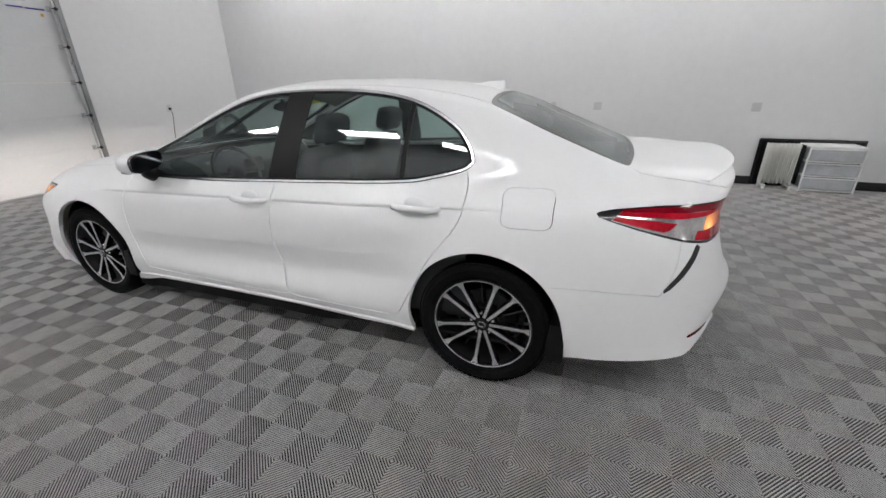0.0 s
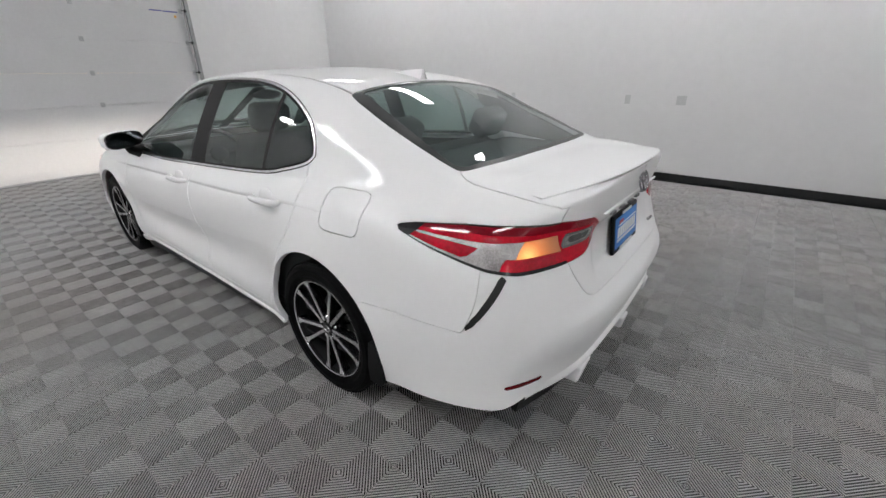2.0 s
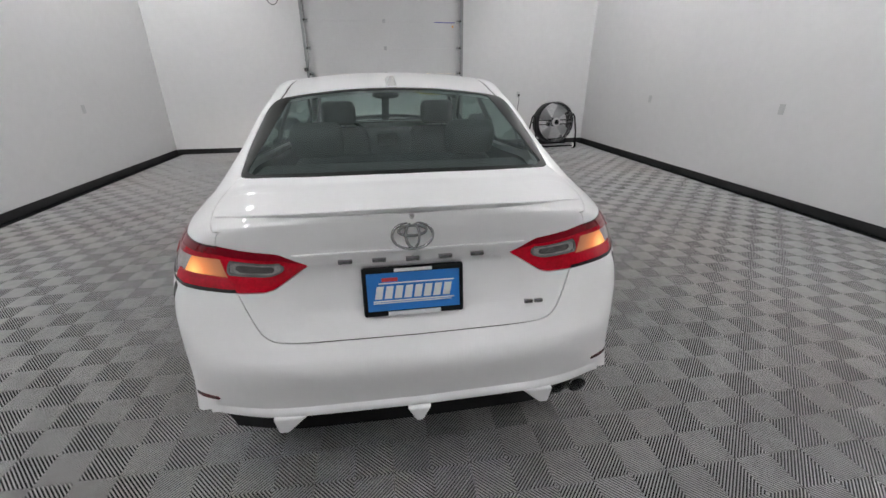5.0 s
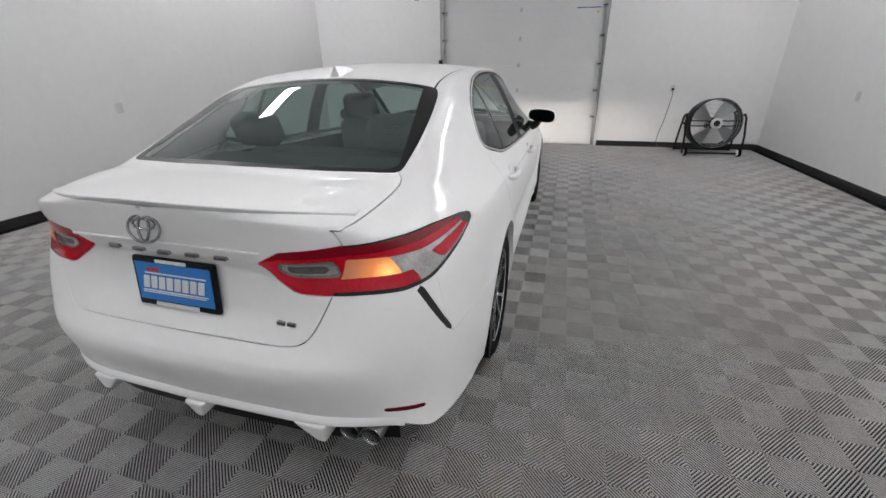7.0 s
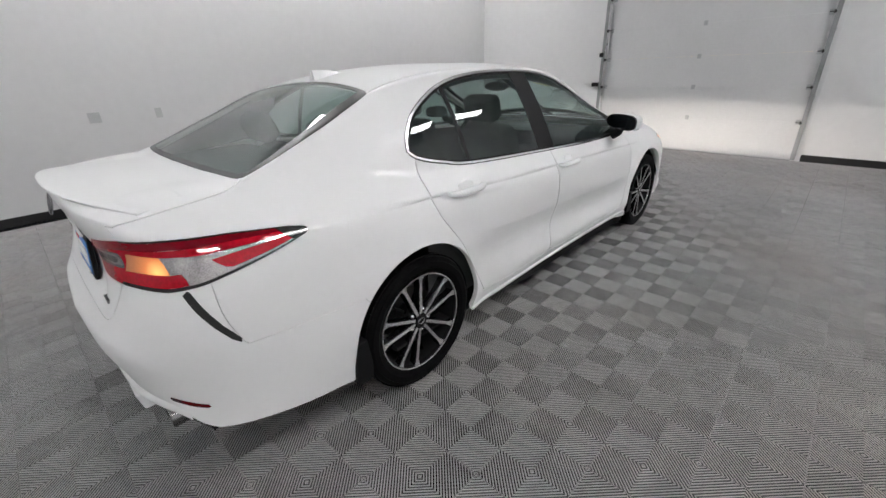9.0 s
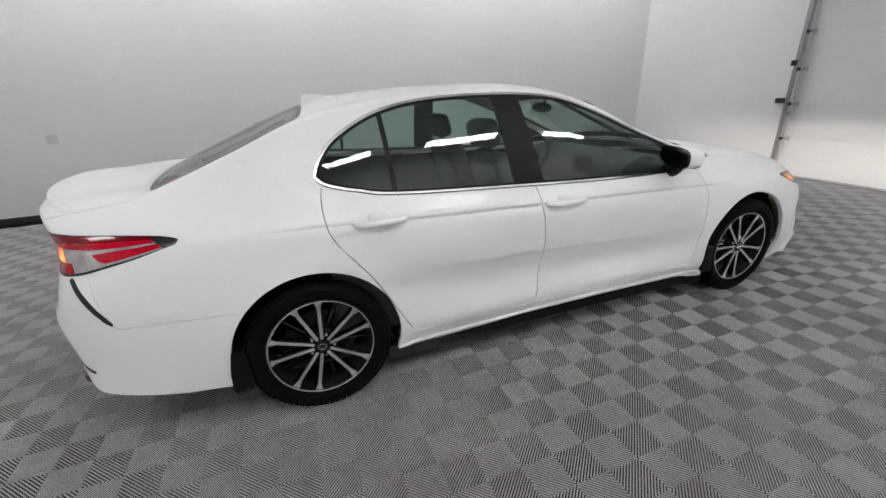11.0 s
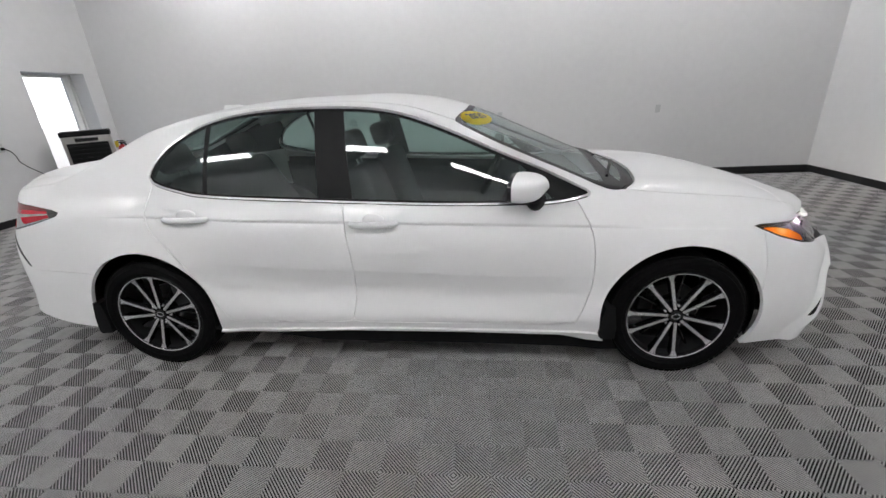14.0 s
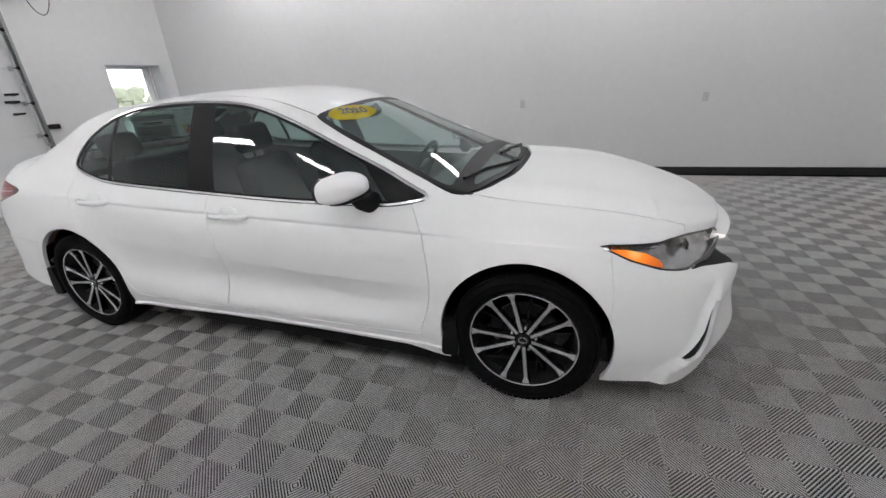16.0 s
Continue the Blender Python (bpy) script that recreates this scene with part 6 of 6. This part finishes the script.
def extinguisher():
    e = thing("fire_extinguisher", pose(WEST + .085, -6.0, .53), "red fire extinguisher hung on the wall", "extinguisher")
    RED = material("extinguisher_red", (0.55, 0.02, 0.03), .3, coat=.6)
    bm = bmesh.new()
    add_turned(bm, [(0, .06), (.01, .068), (.27, .068), (.31, .055), (.335, .025), (.345, .02)], 32, "z")
    part("cylinder", bm, RED, e, "red cylinder", 50)
    bm = bmesh.new()
    add_turned(bm, [(.12, .069), (.22, .069)], 32, "z")
    part("label", bm, WHITEPL, e, "white label", 50)
    bm = bmesh.new()
    add_box(bm, (-.018, -.07, .37), (.018, .07, .385), .004)
    add_box(bm, (-.018, -.07, .40), (.018, .05, .412), .004)
    add_turned(bm, [(.335, .022), (.39, .022)], 16, "z")
    part("valve", bm, BLACK, e, "black valve and handle")
    bm = bmesh.new()
    add_tube(bm, [(0, .05, .36), (.02, .10, .33), (.03, .10, .20), (.03, .085, .08)], .011, 8)
    part("hose", bm, BLACK, e)
    bm = bmesh.new()
    add_box(bm, (.03, -.11, .30), (.034, -.03, .40), .001)
    part("tag", bm, material("yellow_tag", (0.8, 0.62, 0.05), .6), e, "yellow inspection tag")
    part("wall_hook", box((-.085, -.02, .30), (-.06, .02, .40), .003), STEEL, e)
    return e


extinguisher()

# glazed door in the south wall
gd = thing("glazed_door", pose(0, 0, 0), "white framed glass door letting in daylight", "door")
gd["kind"] = "structure"
a, b, h = WIN[0], WIN[1], WIN[3]
back = SOUTH - DEEP
for nm, lo, hi in (("stile", (a + .002, back + .01, .01), (a + .11, back + .06, h - .004)), ("stile", (b - .06, back + .01, .01), (b - .002, back + .06, h - .004)),
                   ("stop", (a + .002, back + .06, .01), (a + .03, back + .10, h - .004)),
                   ("rail", (a + .11, back + .01, .01), (b - .06, back + .06, .12)), ("rail", (a + .11, back + .01, h - .05), (b - .06, back + .06, h - .004))):
    part(nm, box(lo, hi, .005), WHITEPL, gd)
pane = part("pane", box((a + .11, back + .032, .12), (b - .06, back + .038, h - .05)), LENS, gd, "clear glass")
pane.visible_shadow = False

# outside the glazed door: pale paving, a far hedge and a parked car
OUT = material("sunlit_paving", (0.75, 0.74, 0.72), .8, vary=.1, vary_scale=.4)
part("pavement", box((-110, -44, -.02), (30, SOUTH - DEEP - .02, -.012)), OUT, None, "pale paving outside", kind="structure")
GLOWSKY = material("bright_distance", (0.9, 0.9, 0.9), 1.0, emit=(1.0, 0.97, 0.97), strength=1.5)
part("backdrop", box((-110, -45, -1), (20, -44.8, 18)), GLOWSKY, None, "bright hazy distance outside the door", kind="structure")
HEDGE = material("far_hedge", (0.42, 0.47, 0.36), .9, vary=.25, vary_scale=1.5, bump=.5, scale=4)
bm = bmesh.new()
rng = random.Random(5)
for k in range(420):
    c = (rng.uniform(-26, 8), rng.uniform(-37, -34), rng.uniform(.1, 2.1) * rng.uniform(.6, 1.3))
    got = bmesh.ops.create_icosphere(bm, subdivisions=1, radius=rng.uniform(.3, .8), matrix=Matrix.Translation(c))["verts"]
    for v in got:
        v.co += Vector((rng.uniform(-.15, .15), rng.uniform(-.15, .15), rng.uniform(-.15, .15)))
part("hedge", bm, HEDGE, None, "far green hedge outside", category="hedge", kind="stuff")
pc = thing("parked_car", pose(-8.6, -20.5, 0, 0, 0, 20), "pale car parked outside in daylight", "car")
bm = bmesh.new()
add_prism(bm, [(-2.2, .3), (2.2, .3), (2.25, .75), (1.3, .9), (.7, 1.4), (-1.1, 1.42), (-1.9, .95), (-2.25, .85)], -.85, .85, "y")
bmesh.ops.bevel(bm, geom=bm.edges[:], offset=.08, segments=3, profile=.5, affect="EDGES")
part("body", bm, WHITEPL, pc, "pale body", 45)
bm = bmesh.new()
add_prism(bm, [(1.15, .93), (.68, 1.36), (-1.08, 1.38), (-1.7, .97)], -.86, .86, "y")
part("glasshouse", bm, GLOSSBLACK, pc, "dark windows")
for x in (-1.4, 1.4):
    for y in (-.8, .8):
        bm = bmesh.new()
        add_turned(bm, [(-.1, .2), (-.1, .32), (.1, .32), (.1, .2)], 24, "y", Matrix.Translation((x, y, .32)), True)
        part("tyre", bm, RUBBER, pc)

# headlight beams: dipped, with the shade in each bowl that cuts them off level


def nose_y(x, z):
    """Where the nose lies before (x, z)."""
    q = SKIN[:, -60:]
    d = (q[..., 0] - abs(x)) ** 2 + (q[..., 2] - z) ** 2
    k = np.argsort(d.ravel())[:4]
    w = 1 / (d.ravel()[k] + 1e-6)
    return float((q[..., 1].ravel()[k] * w).sum() / w.sum())


for sd in (1, -1):
    lamp = bpy.data.lights.new("headlight_lamp", "SPOT")
    lamp.energy, lamp.spot_size, lamp.spot_blend, lamp.shadow_soft_size = 320, radians(110), 1.0, 0.0008
    lamp.color = (1.0, 0.90, 0.82)
    ob = new("headlight_lamp", lamp)
    y0 = nose_y(.62, .745) - .014
    ob.matrix_basis = look((sd * .62, y0, .745), (sd * .62, 5.5, .70))
    ob.parent = car
    part("beam_shade", box((sd * .62 - .03, y0 + .004, .7448), (sd * .62 + .03, y0 + .012, .757)), BLACK, car)
    # added plate, not a headlight part: blocks the beam from the floor
    part("beam_shade", box((sd * .62 - .03, y0 + .004, .728), (sd * .62 + .03, y0 + .012, .7425)), BLACK, car)

# ---- the floor: interlocking ribbed tiles ----
Q = 0.1524
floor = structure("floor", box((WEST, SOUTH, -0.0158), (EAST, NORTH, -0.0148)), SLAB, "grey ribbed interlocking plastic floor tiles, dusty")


def tile_mesh():
    """One tile: an edge frame, twenty slanting ribs in each quarter round its middle, and the lower webs that tie them."""
    vs, fs, gap_shade = [], [], []

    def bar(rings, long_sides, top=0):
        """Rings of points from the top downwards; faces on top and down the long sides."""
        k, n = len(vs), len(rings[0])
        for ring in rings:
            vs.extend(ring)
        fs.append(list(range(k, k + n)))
        gap_shade.append(top)
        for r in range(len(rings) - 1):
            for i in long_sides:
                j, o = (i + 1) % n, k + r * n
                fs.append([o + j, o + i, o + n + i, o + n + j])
                gap_shade.append(1 if r == len(rings) - 2 else 0)

    q, pitch, rib = Q - .002, .01524, .0070
    for sx, sy in ((1, 1), (-1, 1), (-1, -1), (1, -1)):
        flip = sx * sy < 0

        def lay(rings, sides, top=0):
            n = len(rings[0])
            rings = [[(sx * x, sy * y, z) for x, y, z in ring] for ring in rings]
            if flip:
                rings, sides = [ring[::-1] for ring in rings], [(n - 2 - i) % n for i in sides]
            bar(rings, sides, top)

        def line(s):
            return ((s, 0.0), (0.0, s)) if s <= q else ((q, s - q), (s - q, q))

        for r in range(20):
            s0 = r * pitch + .0025
            s1 = min(s0 + rib, 2 * q)
            if s0 >= 2 * q - .001:
                continue
            (a, b), (c, d) = line(s0), line(s1)
            bend = s0 < q < s1
            poly = [a] + ([(q, 0.0)] if bend else []) + [c, d] + ([(0.0, q)] if bend else []) + [b]
            n = len(poly)
            # a scuffed, chamfered top on a narrower foot coloured with the gap's shade
            mid = (s0 + s1) / 2
            lean = lambda f, z: [(x - f * (x + y - mid), y - f * (x + y - mid), z) for x, y in poly]
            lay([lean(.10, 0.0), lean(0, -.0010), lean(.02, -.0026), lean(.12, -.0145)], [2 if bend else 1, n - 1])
        for r in range(15):
            # webs across the ribs, a little lower, in the same shade colour
            t = (r - 7) * .0203
            w = .0024
            lo, hi = abs(t), 2 * q - abs(t)
            if hi - lo < .02:
                continue
            pt = lambda s, u: ((s + u) / 2, (s - u) / 2)
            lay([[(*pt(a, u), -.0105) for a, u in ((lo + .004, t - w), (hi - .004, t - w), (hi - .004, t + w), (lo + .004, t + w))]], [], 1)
    e = Q - .0008
    for lo, hi in (((-e, -e), (e, -e + .0014)), ((-e, e - .0014), (e, e)), ((-e, -e + .0014), (-e + .0014, e - .0014)), ((e - .0014, -e + .0014), (e, e - .0014))):
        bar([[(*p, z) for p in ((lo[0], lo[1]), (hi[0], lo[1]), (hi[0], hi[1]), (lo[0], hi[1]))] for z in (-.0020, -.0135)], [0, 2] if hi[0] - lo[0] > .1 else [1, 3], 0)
    return vs, fs, gap_shade


tv, tf, tile_shade = tile_mesh()
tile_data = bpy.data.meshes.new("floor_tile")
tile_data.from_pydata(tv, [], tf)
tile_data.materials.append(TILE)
tile_data.materials.append(TILESHADE)
tile_data.polygons.foreach_set("material_index", tile_shade)
X0, Y0 = .044, .015
near, rest = [], []
for i in range(-16, 17):
    for j in range(-24, 20):
        x, y = X0 + 2 * Q * i, Y0 + 2 * Q * j
        if not (WEST + .0 < x < EAST and SOUTH < y < NORTH):
            continue
        # the ring of floor round the car, where the walk goes
        r = math.hypot(x / 2.6, (y + .9) / 3.4)
        (near if .28 < r < .93 and len(near) < 300 and not (abs(x) < .6 and abs(y) < 2.1) else rest).append((x, y))
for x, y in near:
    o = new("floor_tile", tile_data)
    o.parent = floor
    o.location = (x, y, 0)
base_v, base_n = np.array(tv), len(tv)
allv = np.concatenate([base_v + (x, y, 0) for x, y in rest])
allv[:, 0], allv[:, 1] = np.clip(allv[:, 0], WEST, EAST), np.clip(allv[:, 1], SOUTH, NORTH)
allf = [[i + k * base_n for i in fc] for k in range(len(rest)) for fc in tf]
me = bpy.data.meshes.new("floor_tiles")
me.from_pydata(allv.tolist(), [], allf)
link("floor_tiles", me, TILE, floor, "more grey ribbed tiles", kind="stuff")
me.materials.append(TILESHADE)
me.polygons.foreach_set("material_index", tile_shade * len(rest))


# crumbs and salt grit on the tiles
rng = random.Random(7)
cv, cf = [], []
while len(cv) < 4 * 420:
    x, y = rng.uniform(-2.6, 2.6), rng.uniform(-4.3, 3.2)
    if abs(x) < .8 and abs(y) < 2.3:
        continue
    if rng.random() > math.exp(-max(0, abs(x) - 1.0) / .6 - max(0, abs(y) - 2.3) / .9):
        continue
    r = rng.uniform(.0012, .0030) * (1.7 if rng.random() < .12 else 1)
    k = len(cv)
    for j in range(3):
        a = 2.1 * j + rng.random()
        cv.append((x + r * math.cos(a), y + r * math.sin(a) * rng.uniform(.5, 1), .0003))
    cv.append((x, y, .0003 + r * .8))
    cf += [(k, k + 1, k + 3), (k + 1, k + 2, k + 3), (k + 2, k, k + 3), (k + 2, k + 1, k)]
me = bpy.data.meshes.new("floor_grit")
me.from_pydata(cv, [], cf)
link("floor_grit", me, material("grit", (0.6, 0.6, 0.57), 0.8, vary=0.3, vary_scale=30), None, "pale crumbs and salt grit scattered on the tiles", category="grit", kind="stuff")
